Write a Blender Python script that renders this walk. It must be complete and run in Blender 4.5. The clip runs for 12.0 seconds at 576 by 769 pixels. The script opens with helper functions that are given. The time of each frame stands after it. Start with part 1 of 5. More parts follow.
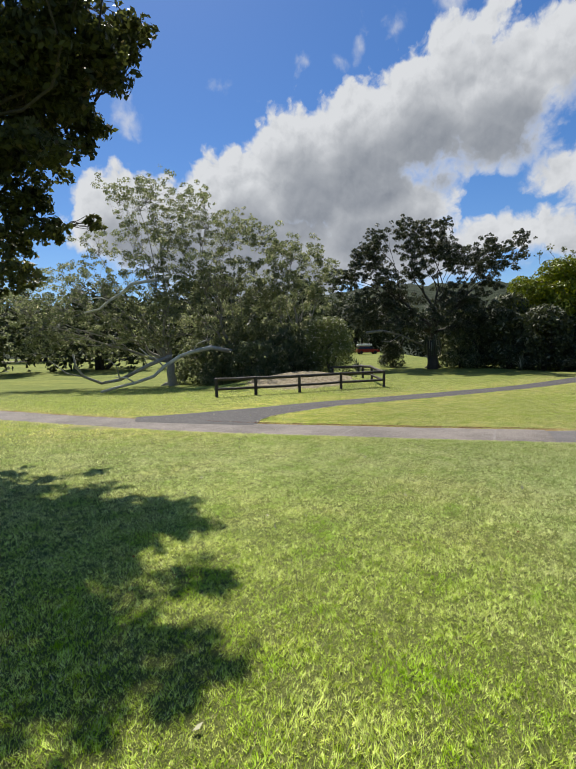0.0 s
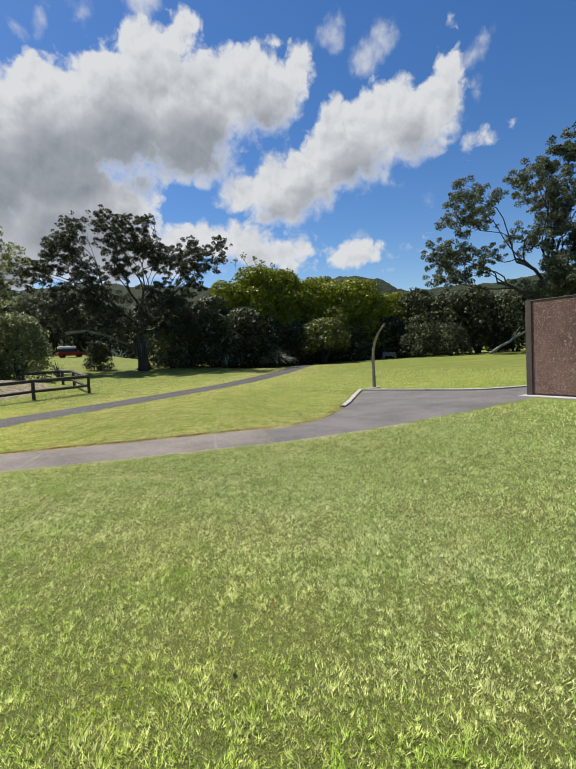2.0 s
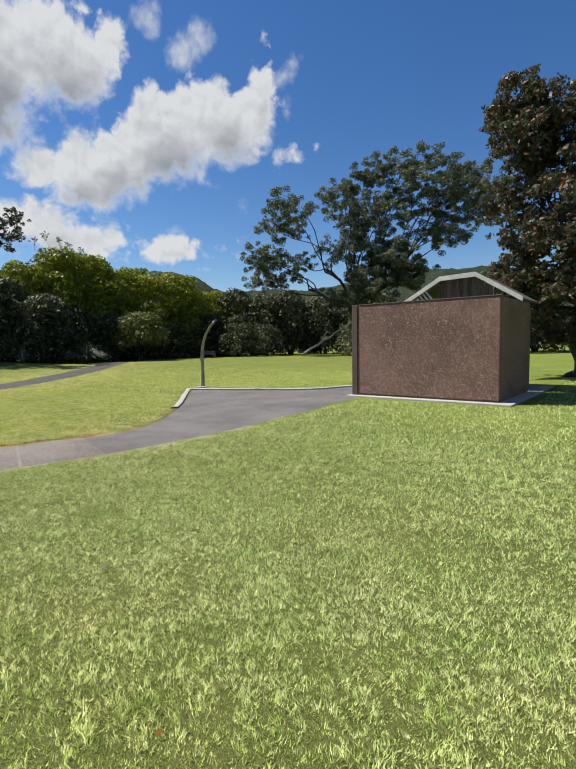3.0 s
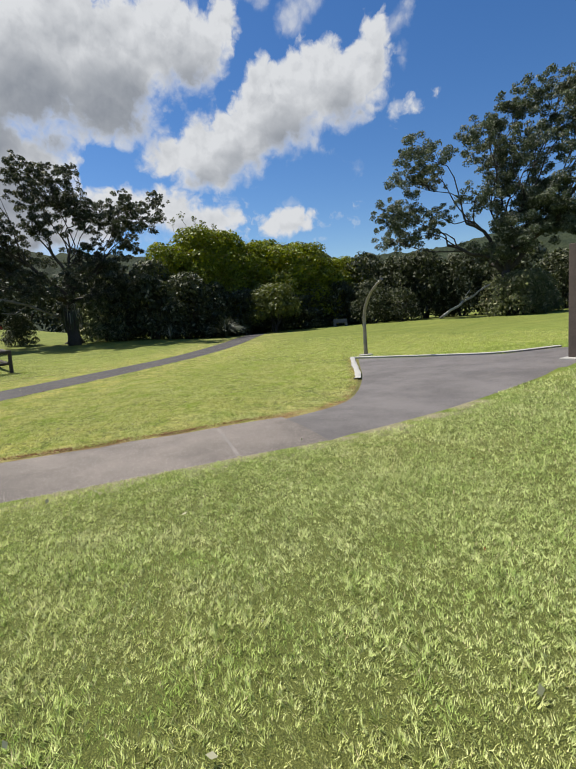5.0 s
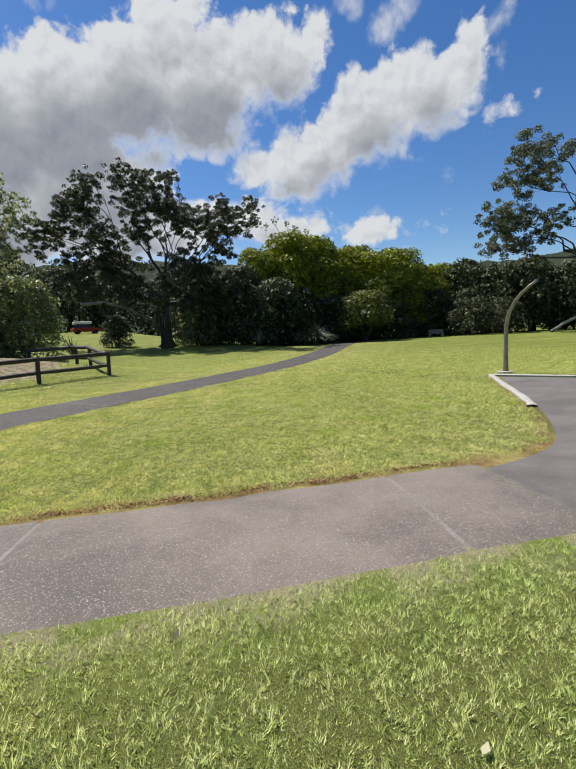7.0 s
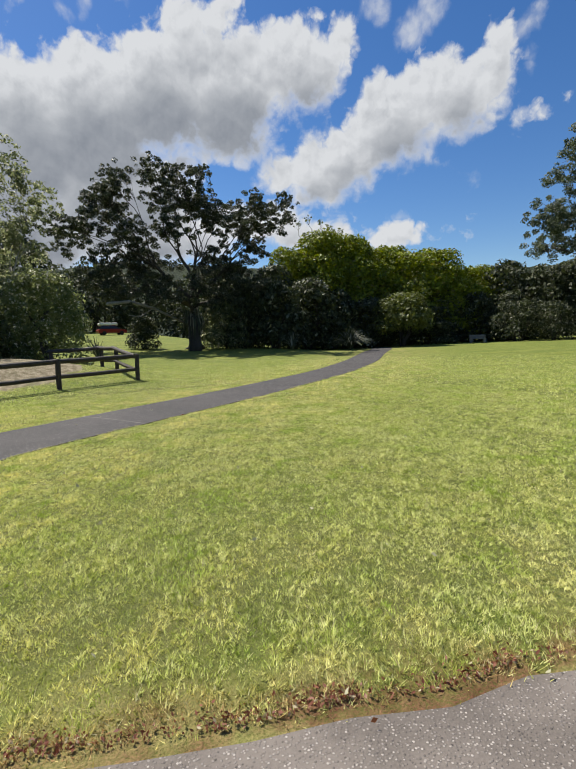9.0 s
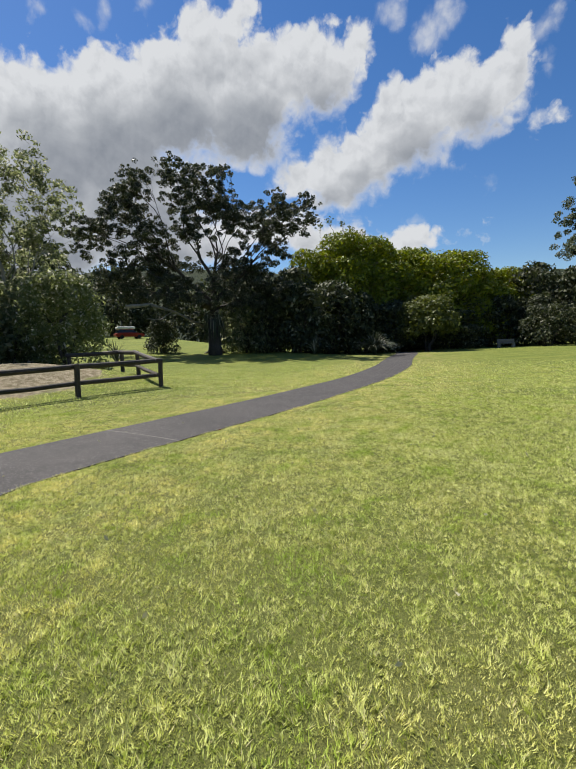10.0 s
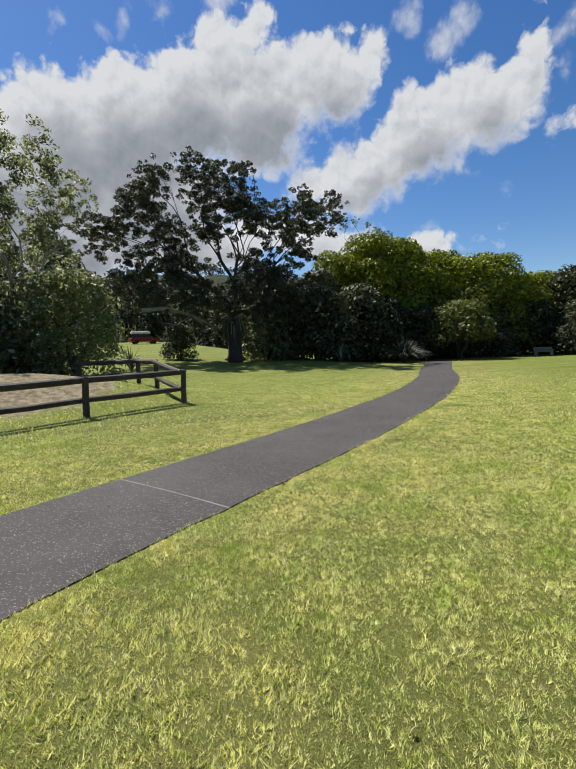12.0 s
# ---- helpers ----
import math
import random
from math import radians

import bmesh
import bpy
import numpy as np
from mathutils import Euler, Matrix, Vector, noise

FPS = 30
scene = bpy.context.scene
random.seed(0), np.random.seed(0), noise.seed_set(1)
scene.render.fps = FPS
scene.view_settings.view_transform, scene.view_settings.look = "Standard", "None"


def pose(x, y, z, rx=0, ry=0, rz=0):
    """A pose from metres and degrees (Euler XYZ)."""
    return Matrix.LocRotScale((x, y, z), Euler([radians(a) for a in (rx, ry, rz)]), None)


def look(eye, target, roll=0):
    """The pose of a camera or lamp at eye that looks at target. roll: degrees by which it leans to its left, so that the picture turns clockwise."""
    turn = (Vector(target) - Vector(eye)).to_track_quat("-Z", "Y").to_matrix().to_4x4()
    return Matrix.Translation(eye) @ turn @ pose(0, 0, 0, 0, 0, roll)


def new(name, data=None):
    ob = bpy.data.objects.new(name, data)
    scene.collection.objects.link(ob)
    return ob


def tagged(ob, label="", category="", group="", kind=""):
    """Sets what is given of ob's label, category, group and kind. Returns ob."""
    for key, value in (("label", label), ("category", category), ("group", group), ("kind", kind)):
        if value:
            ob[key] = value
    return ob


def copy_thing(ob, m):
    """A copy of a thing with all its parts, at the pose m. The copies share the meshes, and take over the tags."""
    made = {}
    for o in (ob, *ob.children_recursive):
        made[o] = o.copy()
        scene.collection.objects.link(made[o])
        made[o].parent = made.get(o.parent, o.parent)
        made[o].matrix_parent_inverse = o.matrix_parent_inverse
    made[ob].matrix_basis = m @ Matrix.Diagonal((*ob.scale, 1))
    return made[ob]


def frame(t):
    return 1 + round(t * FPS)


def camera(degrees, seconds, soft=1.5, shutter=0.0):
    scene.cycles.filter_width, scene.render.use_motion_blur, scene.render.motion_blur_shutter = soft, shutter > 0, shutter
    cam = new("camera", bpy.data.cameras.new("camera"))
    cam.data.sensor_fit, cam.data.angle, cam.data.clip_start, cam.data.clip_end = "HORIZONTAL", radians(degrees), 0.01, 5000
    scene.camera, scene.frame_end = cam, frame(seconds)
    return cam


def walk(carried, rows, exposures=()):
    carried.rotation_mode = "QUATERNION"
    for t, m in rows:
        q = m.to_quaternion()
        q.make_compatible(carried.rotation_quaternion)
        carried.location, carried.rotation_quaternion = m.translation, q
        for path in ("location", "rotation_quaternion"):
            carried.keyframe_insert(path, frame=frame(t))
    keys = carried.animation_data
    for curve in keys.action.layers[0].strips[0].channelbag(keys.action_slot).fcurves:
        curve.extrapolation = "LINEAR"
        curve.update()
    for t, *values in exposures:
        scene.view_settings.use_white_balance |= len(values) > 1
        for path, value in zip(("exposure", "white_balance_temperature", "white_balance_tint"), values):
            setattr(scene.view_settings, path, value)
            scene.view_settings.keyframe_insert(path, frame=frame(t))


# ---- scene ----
cam = camera(62.5, 12.0, soft=1.5)

PATH = [
    (0, (0.766, -0.434, 1.739), (0.705, 1.563, 1.643), -1.3),
    (0.5, (0.923, 0.054, 1.753), (1.126, 2.041, 1.645), -2.1),
    (1, (1.049, 0.581, 1.689), (1.502, 2.525, 1.572), -2.7),
    (1.5, (1.221, 1.063, 1.669), (1.937, 2.926, 1.544), -3.3),
    (2, (1.362, 1.482, 1.697), (2.417, 3.176, 1.562), -3.1),
    (2.5, (1.496, 1.979, 1.697), (2.884, 3.409, 1.527), -2.2),
    (2.7, (1.577, 2.242, 1.675), (3.089, 3.541, 1.508), -1.4),
    (3.1, (1.673, 2.741, 1.657), (3.302, 3.889, 1.485), -1.2),
    (3.5, (1.758, 3.238, 1.640), (3.411, 4.349, 1.462), -2.0),
    (3.9, (1.828, 3.730, 1.623), (3.444, 4.893, 1.432), -3.2),
    (4.3, (1.879, 4.214, 1.605), (3.412, 5.480, 1.392), -4.2),
    (4.5, (1.886, 4.445, 1.572), (3.340, 5.798, 1.337), -5.1),
    (5, (1.864, 5.041, 1.530), (3.120, 6.573, 1.256), -4.3),
    (5.5, (1.875, 5.642, 1.542), (3.003, 7.270, 1.267), -3.2),
    (6, (1.887, 6.247, 1.550), (2.965, 7.914, 1.306), -2.9),
    (6.5, (2.030, 6.893, 1.527), (3.069, 8.588, 1.304), -2.6),
    (7, (2.161, 7.464, 1.542), (3.159, 9.183, 1.322), -2.8),
    (7.7, (2.354, 8.347, 1.563), (3.320, 10.085, 1.344), -2.7),
    (8.3, (2.475, 9.195, 1.550), (3.431, 10.939, 1.333), -2.4),
    (9, (2.454, 10.246, 1.498), (3.378, 12.009, 1.299), -2.1),
    (9.5, (2.349, 10.948, 1.490), (3.231, 12.734, 1.313), -2.1),
    (10, (2.462, 11.733, 1.498), (3.334, 13.524, 1.319), -2.0),
    (10.5, (2.456, 12.438, 1.520), (3.339, 14.222, 1.327), -1.4),
    (11, (2.567, 13.154, 1.588), (3.446, 14.940, 1.395), -1.2),
    (11.5, (2.621, 13.831, 1.624), (3.479, 15.629, 1.446), -1.3),
    (12, (2.715, 14.483, 1.641), (3.542, 16.297, 1.486), -1.6),
]
walk(cam, [(t, look(eye, target, roll)) for t, eye, target, roll in PATH])

# ---- light ----
SUN_AZ, SUN_EL = -21.0, 57.0
EXPOSURE = 0.55
scene.view_settings.exposure = EXPOSURE
sun = new("sun", bpy.data.lights.new("sun", "SUN"))
sun.data.energy, sun.data.angle, sun.data.color = 5.0, radians(0.53), (1.0, 0.955, 0.87)
sun_way = Vector((math.sin(radians(SUN_AZ)) * math.cos(radians(SUN_EL)),
                  math.cos(radians(SUN_AZ)) * math.cos(radians(SUN_EL)), math.sin(radians(SUN_EL))))
sun.matrix_world = look(sun_way * 300, (0, 0, 0))


class Nodes:
    """Short hand for building a node tree."""

    def __init__(self, tree):
        self.tree = tree
        tree.nodes.clear()

    def add(self, kind, inputs=(), **props):
        n = self.tree.nodes.new(kind)
        if "operation" in props:
            n.operation = props["operation"]
        if "use_clamp" in props:
            n.use_clamp = props["use_clamp"]
        if "interpolation_type" in props:
            n.interpolation_type = props["interpolation_type"]
        if "data_type" in props:
            n.data_type, n.blend_type = props["data_type"], props["blend_type"]
        if "vector_type" in props:
            n.vector_type = props["vector_type"]
        if "feature" in props:
            n.feature = props["feature"]
        for key, v in dict(inputs).items():
            if isinstance(v, bpy.types.NodeSocket):
                self.tree.links.new(v, n.inputs[key])
            else:
                n.inputs[key].default_value = v
        return n

    def math(self, op, a, b=0.0, c=0.0, clamp=False):
        n = self.add("ShaderNodeMath", {0: a, 1: b, 2: c}, operation=op, use_clamp=clamp)
        return n.outputs[0]

    def ramp(self, v, lo, hi, to0=0.0, to1=1.0, smooth=True):
        n = self.add("ShaderNodeMapRange", {0: v, 1: lo, 2: hi, 3: to0, 4: to1},
                     interpolation_type="SMOOTHSTEP" if smooth else "LINEAR")
        return n.outputs[0]

    def mix(self, f, a, b, blend="MIX"):
        n = self.add("ShaderNodeMix", {0: f, 6: a, 7: b}, data_type="RGBA", blend_type=blend)
        return n.outputs[2]

    def noise(self, vec, scale, detail=4.0, rough=0.55, distort=0.0):
        n = self.add("ShaderNodeTexNoise", {"Vector": vec, "Scale": scale, "Detail": detail, "Roughness": rough, "Distortion": distort})
        return n.outputs[0]


# cloud masses over the sky in degrees: azimuth, elevation, half length, half height, lean
GREAT_CLOUD = [
    (-20, 16, 6, 5, 0), (-14, 14.5, 6, 5.5, 0), (-7, 17, 6.5, 6.6, 0), (0, 21, 6, 6.8, 0), (7, 23, 8, 6.2, 10), (14, 25.5, 7, 5.8, 15),
    (17, 31, 3.2, 2.0, 10), (21.3, 32, 2.2, 1.6, 30), (22, 26, 8, 5.4, 5), (29, 28, 6.3, 3.7, 0), (34.6, 29.3, 2.0, 1.9, 40),
    (22, 21.5, 4, 2.6, 0), (8, 17, 10, 5, 0), (-4, 12, 14, 6, 0)]
SECOND_CLOUD = [
    (30.2, 18.8, 4.6, 2.3, 10), (35.5, 19.6, 6, 3.3, 25), (41, 22.6, 5.8, 4.2, 15), (46.6, 23.6, 5.2, 3.7, 5), (51.2, 24.8, 1.8, 3.7, -8),
    (33, 16.5, 3.8, 1.7, 8), (51.6, 21.2, 1.4, 0.3, 0)]
LOW_CLOUD = [(24, 13.2, 8, 1.9, 0), (31, 11.6, 5, 1.9, 0), (34.5, 12.3, 1.8, 1.2, 0), (40.3, 10.9, 4.2, 1.2, 3), (12, 12, 10, 4, 0)]
WISPS = [
    (39.2, 31.9, 1.5, 1.5, 0), (42.3, 30.0, 1.9, 1.4, 40), (44.6, 31.4, 1.2, 2.0, -30), (53.7, 27.9, 1.8, 0.7, 35), (54.6, 25.1, 0.7, 1.1, 0), (47.8, 16.7, 2.0, 0.5, -25),
    (41.2, 12.9, 1.1, 0.5, 0), (7.3, 32.7, 0.8, 1.6, -25), (1.3, 31.4, 0.6, 0.6, 0), (5.0, 31.3, 1.3, 0.7, 0), (11.2, 33.1, 1.3, 0.8, 40), (-9.9, 29.3, 0.9, 0.5, 30), (-19.4, 25.4, 1.0, 2.0, 20), (18, 35.2, 1.8, 1.8, 0)]


def node_group(name, outputs):
    group = bpy.data.node_groups.new(name, "ShaderNodeTree")
    group.interface.new_socket("az_el", in_out="INPUT", socket_type="NodeSocketVector")
    for out in outputs:
        group.interface.new_socket(out, in_out="OUTPUT", socket_type="NodeSocketFloat")
    g = Nodes(group)
    return group, g, g.add("NodeGroupInput").outputs[0]


def inside(g, p, masses, blend):
    """Degrees inside the nearest of some leaning ellipses, negative outside."""
    near = None
    for az, el, a, b, lean in masses:
        m = g.add("ShaderNodeMapping", {"Vector": p, "Location": (az, el, 0), "Rotation": (0, 0, radians(lean)), "Scale": (a, b, 1)}, vector_type="TEXTURE")
        d = g.add("ShaderNodeVectorMath", {0: m.outputs[0]}, operation="LENGTH").outputs["Value"]
        d = g.math("MULTIPLY", g.math("SUBTRACT", 1.0, d), min(a, b))
        near = d if near is None else g.math("SMOOTH_MAX", near, d, blend)
    return near


def shifted(w, p, by):
    return w.add("ShaderNodeVectorMath", {0: p, 1: by}, operation="ADD").outputs[0]


def build_sky():
    mass_group, g, p = node_group("cloud_masses", ("depth",))
    depth = inside(g, p, GREAT_CLOUD, 0.8)
    depth = g.math("MAXIMUM", depth, inside(g, p, SECOND_CLOUD, 0.7))
    depth = g.math("MAXIMUM", depth, inside(g, p, LOW_CLOUD, 0.5))
    # beyond the mapped part of the sky the same broken cumulus goes on
    sep = g.add("ShaderNodeSeparateXYZ", {0: p})
    away = g.ramp(g.math("ABSOLUTE", g.math("SUBTRACT", sep.outputs[0], 15.0)), 60.0, 85.0)
    loose = g.math("ADD", g.ramp(g.noise(p, 0.055, 2.0), 0.54, 0.64, -4.0, 3.0), g.ramp(away, 0.0, 1.0, -9.0, 0.0))
    g.add("NodeGroupOutput", {0: g.math("MAXIMUM", depth, loose)})

    puff_group, g, p = node_group("cloud_puffs", ("puff", "wide"))
    warp = g.add("ShaderNodeTexNoise", {"Vector": p, "Scale": 0.35, "Detail": 4.0, "Roughness": 0.6}).outputs[1]
    warp = g.add("ShaderNodeVectorMath", {0: warp, 1: (0.5, 0.5, 0.5)}, operation="SUBTRACT").outputs[0]
    warp = g.add("ShaderNodeVectorMath", {0: warp, 1: (3.2, 2.6, 0.0)}, operation="MULTIPLY").outputs[0]
    q = g.add("ShaderNodeVectorMath", {0: p, 1: warp}, operation="ADD").outputs[0]
    puff, wide = None, None
    for scale, size in ((0.22, 2.0), (0.55, 1.3), (1.3, 0.55), (2.9, 0.2)):
        v = g.add("ShaderNodeTexVoronoi", {"Vector": q, "Scale": scale, "Smoothness": 0.35}, feature="SMOOTH_F1")
        v.voronoi_dimensions = "2D"
        lobe = g.math("MULTIPLY", g.math("SUBTRACT", 0.40, v.outputs["Distance"]), size)
        puff = lobe if puff is None else g.math("ADD", puff, lobe)
        wide = lobe if wide is None else wide
    fray = g.math("MULTIPLY", g.math("SUBTRACT", g.noise(p, 0.4, 9.0, 0.56, 0.4), 0.5), 2.4)
    g.add("NodeGroupOutput", {0: g.math("ADD", puff, fray), 1: g.math("ADD", wide, g.math("MULTIPLY", fray, 0.4))})

    world = bpy.data.worlds.new("sky")
    scene.world = world
    world.use_nodes = True
    w = Nodes(world.node_tree)
    sky = w.add("ShaderNodeTexSky")
    sky.sky_type, sky.sun_disc, sky.sun_elevation, sky.sun_rotation = "NISHITA", False, radians(SUN_EL), radians(SUN_AZ % 360)
    sky.altitude, sky.air_density, sky.dust_density, sky.ozone_density = 20.0, 1.0, 0.2, 3.0
    way = w.add("ShaderNodeTexCoord").outputs["Generated"]
    sep = w.add("ShaderNodeSeparateXYZ", {0: way})
    az = w.math("DEGREES", w.math("ARCTAN2", sep.outputs[0], sep.outputs[1]))
    el = w.math("DEGREES", w.math("ARCSINE", sep.outputs[2]))
    here = w.add("ShaderNodeCombineXYZ", {0: az, 1: el}).outputs[0]

    def use(group, at):
        n = w.tree.nodes.new("ShaderNodeGroup")
        n.node_tree = group
        w.tree.links.new(at, n.inputs[0])
        return n.outputs

    puff, puff_sunward = use(puff_group, here), use(puff_group, shifted(w, here, (-0.35, 0.75, 0.0)))
    depth, depth_above = use(mass_group, here)[0], use(mass_group, shifted(w, here, (-1.2, 3.3, 0.0)))[0]
    body = w.math("ADD", w.math("ADD", depth, puff[0]), 0.45)
    above = w.math("ADD", depth_above, w.math("MULTIPLY", puff[1], 0.9))
    soft = w.math("DIVIDE", body, w.ramp(above, -0.5, 3.0, 1.0, 2.4))
    alpha = w.ramp(soft, -0.3, 0.9)
    thin = w.math("ADD", inside(w, here, WISPS, 0.3), w.math("MULTIPLY", puff[0], 0.75))
    alpha = w.math("MAXIMUM", alpha, w.ramp(thin, -0.45, 1.5, 0.0, 0.72))
    alpha = w.math("MULTIPLY", alpha, w.ramp(el, 0.0, 6.0))
    # under a deep mass the cloud is grey, and each puff is lit from the sun's side
    grey = w.math("MULTIPLY", w.ramp(above, -2.2, 4.0), w.ramp(body, 0.3, 2.2))
    relief = w.math("MULTIPLY", w.math("SUBTRACT", puff_sunward[0], puff[0]), w.ramp(grey, 0.0, 1.0, 0.19, 0.07))
    shade = w.math("ADD", w.math("MULTIPLY", grey, 0.82), w.math("MULTIPLY", relief, w.ramp(body, 0.0, 1.2)), clamp=True)
    cloud = w.mix(shade, (0.96, 0.985, 1.02, 1), (0.29, 0.325, 0.385, 1))
    blue = w.add("ShaderNodeHueSaturation", {"Color": sky.outputs[0], "Hue": 0.507, "Saturation": 1.27}).outputs[0]
    sky_bg = w.add("ShaderNodeBackground", {0: blue, 1: 0.076})
    cloud_bg = w.add("ShaderNodeBackground", {0: cloud, 1: 0.50})
    both = w.add("ShaderNodeMixShader", {0: alpha, 1: sky_bg.outputs[0], 2: cloud_bg.outputs[0]})
    w.add("ShaderNodeOutputWorld", {0: both.outputs[0]})


build_sky()


# ---- materials ----
def material(name):
    m = bpy.data.materials.new(name)
    m.use_nodes = True
    return m, Nodes(m.node_tree)


def finish(n, shader):
    n.add("ShaderNodeOutputMaterial", {0: shader})


def bump(n, height, strength=0.5, distance=0.02):
    return n.add("ShaderNodeBump", {"Height": height, "Strength": strength, "Distance": distance}).outputs[0]


def spot(n):
    return n.add("ShaderNodeTexCoord").outputs["Object"]


def place(n):
    return n.add("ShaderNodeNewGeometry").outputs["Position"]


def surface(name, a, b, grain=40.0, stain=1.5, rough=0.8, bumps=0.4, depth=0.01, metal=0.0, stretch=(1, 1, 1), by_piece=0.0):
    """A two-scale surface: base colours a and b, fine grain and broad stains."""
    m, n = material(name)
    p = n.add("ShaderNodeMapping", {"Vector": spot(n), "Scale": stretch}).outputs[0]
    fine, broad = n.noise(p, grain, 6.0, 0.65), n.noise(p, stain, 5.0)
    f = n.math("ADD", n.math("MULTIPLY", fine, 0.55), n.math("MULTIPLY", broad, 0.55))
    if by_piece:
        r = n.add("ShaderNodeObjectInfo").outputs["Random"]
        f = n.math("ADD", f, n.math("MULTIPLY", n.math("SUBTRACT", r, 0.5), by_piece))
    col = n.mix(n.ramp(f, 0.3, 0.8), (*a, 1), (*b, 1))
    sh = n.add("ShaderNodeBsdfPrincipled", {"Base Color": col, "Roughness": rough, "Metallic": metal, "Normal": bump(n, fine, bumps, depth)})
    finish(n, sh.outputs[0])
    return m


def leaf_material(name, a, b, odd=None, odd_share=0.06, glow=0.3, rough=0.42):
    m, n = material(name)
    r = n.add("ShaderNodeNewGeometry").outputs["Random Per Island"]
    broad = n.noise(place(n), 0.35, 3.0)
    col = n.mix(r, (*a, 1), (*b, 1))
    col = n.mix(n.ramp(broad, 0.35, 0.7, 0.0, 0.45), col, (*[0.55 * (x + y) * 0.75 for x, y in zip(a, b)], 1))
    if odd:
        pick = n.math("GREATER_THAN", n.math("FRACT", n.math("MULTIPLY", r, 37.7)), 1.0 - odd_share)
        col = n.mix(pick, col, (*odd, 1))
    front = n.add("ShaderNodeBsdfPrincipled", {"Base Color": col, "Roughness": rough + 0.08, "Specular IOR Level": 0.32})
    lit = n.add("ShaderNodeHueSaturation", {"Color": col, "Saturation": 1.15, "Value": 1.5}).outputs[0]
    back = n.add("ShaderNodeBsdfTranslucent", {0: lit})
    sh = n.add("ShaderNodeMixShader", {0: glow, 1: front.outputs[0], 2: back.outputs[0]})
    finish(n, sh.outputs[0])
    return m


# pale odd leaves of LEAF_GREY, LEAF_COAST and LEAF_DEEP paint in sunlit glints
LEAF_GREY = leaf_material("leaf_grey_green", (0.025, 0.032, 0.016), (0.070, 0.080, 0.046), (0.20, 0.19, 0.14), 0.12, 0.25, 0.38)
LEAF_OLIVE = leaf_material("leaf_olive", (0.07, 0.085, 0.02), (0.17, 0.185, 0.045), (0.16, 0.17, 0.08), 0.06, 0.28)
LEAF_SAGE = leaf_material("leaf_sage", (0.070, 0.085, 0.040), (0.205, 0.22, 0.115), (0.32, 0.31, 0.21), 0.10, 0.62, 0.42)
LEAF_COAST = leaf_material("leaf_coast", (0.036, 0.050, 0.026), (0.115, 0.135, 0.078), (0.24, 0.25, 0.19), 0.14, 0.35, 0.42)
LEAF_FRESH = leaf_material("leaf_fresh", (0.10, 0.12, 0.045), (0.26, 0.28, 0.13), (0.60, 0.58, 0.48), 0.10, 0.66, 0.4)
LEAF_DEEP = leaf_material("leaf_deep", (0.016, 0.022, 0.009), (0.075, 0.088, 0.036), (0.22, 0.225, 0.15), 0.10, 0.26, 0.55)
LEAF_LIME = leaf_material("leaf_lime", (0.085, 0.115, 0.012), (0.25, 0.28, 0.02), (0.14, 0.12, 0.03), 0.08, 0.27)
LEAF_RUST = leaf_material("leaf_rust", (0.034, 0.042, 0.022), (0.085, 0.09, 0.052), (0.16, 0.055, 0.03), 0.16, 0.25)
LEAF_NEAR = leaf_material("leaf_near", (0.034, 0.040, 0.014), (0.085, 0.092, 0.030), (0.12, 0.10, 0.05), 0.06, 0.4)
BARK = surface("bark_grey", (0.13, 0.115, 0.095), (0.34, 0.32, 0.28), 14, 1.2, 0.9, 0.9, 0.03, stretch=(1, 1, 0.35))
BARK_DARK = surface("bark_dark", (0.025, 0.021, 0.018), (0.075, 0.064, 0.053), 14, 1.2, 0.92, 0.9, 0.03, stretch=(1, 1, 0.35))
DEADWOOD = surface("bleached_wood", (0.32, 0.29, 0.24), (0.60, 0.57, 0.50), 18, 2.0, 0.85, 0.7, 0.02)
POST_WOOD = surface("stained_timber", (0.022, 0.017, 0.014), (0.07, 0.055, 0.045), 30, 2.5, 0.75, 0.6, 0.008, stretch=(1, 1, 0.3), by_piece=0.15)
CONCRETE = surface("pale_concrete", (0.24, 0.23, 0.21), (0.40, 0.385, 0.35), 60, 1.3, 0.9, 0.4, 0.006, by_piece=0.2)
SEAM = surface("seam_filler", (0.10, 0.088, 0.078), (0.27, 0.24, 0.215), 30, 2, 0.9)
STEEL = surface("weathered_steel", (0.16, 0.15, 0.13), (0.34, 0.32, 0.28), 30, 3, 0.45, 0.15, 0.003, metal=0.6)
ROOF_TRIM = surface("weathered_fascia", (0.42, 0.42, 0.38), (0.66, 0.66, 0.60), 22, 2, 0.7, 0.3, 0.004)
ROOF_SHEET = surface("roof_sheet", (0.06, 0.058, 0.05), (0.12, 0.115, 0.10), 18, 1.2, 0.6, 0.2, 0.004)
BOARD = surface("brown_board", (0.055, 0.038, 0.03), (0.13, 0.09, 0.07), 26, 2, 0.8, 0.5, 0.006, stretch=(1, 1, 0.2), by_piece=0.5)
LATTICE = surface("pale_lattice", (0.42, 0.41, 0.37), (0.60, 0.58, 0.53), 26, 2, 0.75)
DARK_TIMBER = surface("dark_timber_edge", (0.05, 0.036, 0.03), (0.11, 0.08, 0.065), 26, 2, 0.8, 0.4, 0.006)
TABLE_GREY = surface("weathered_grey_boards", (0.10, 0.097, 0.09), (0.22, 0.213, 0.20), 26, 2, 0.85)
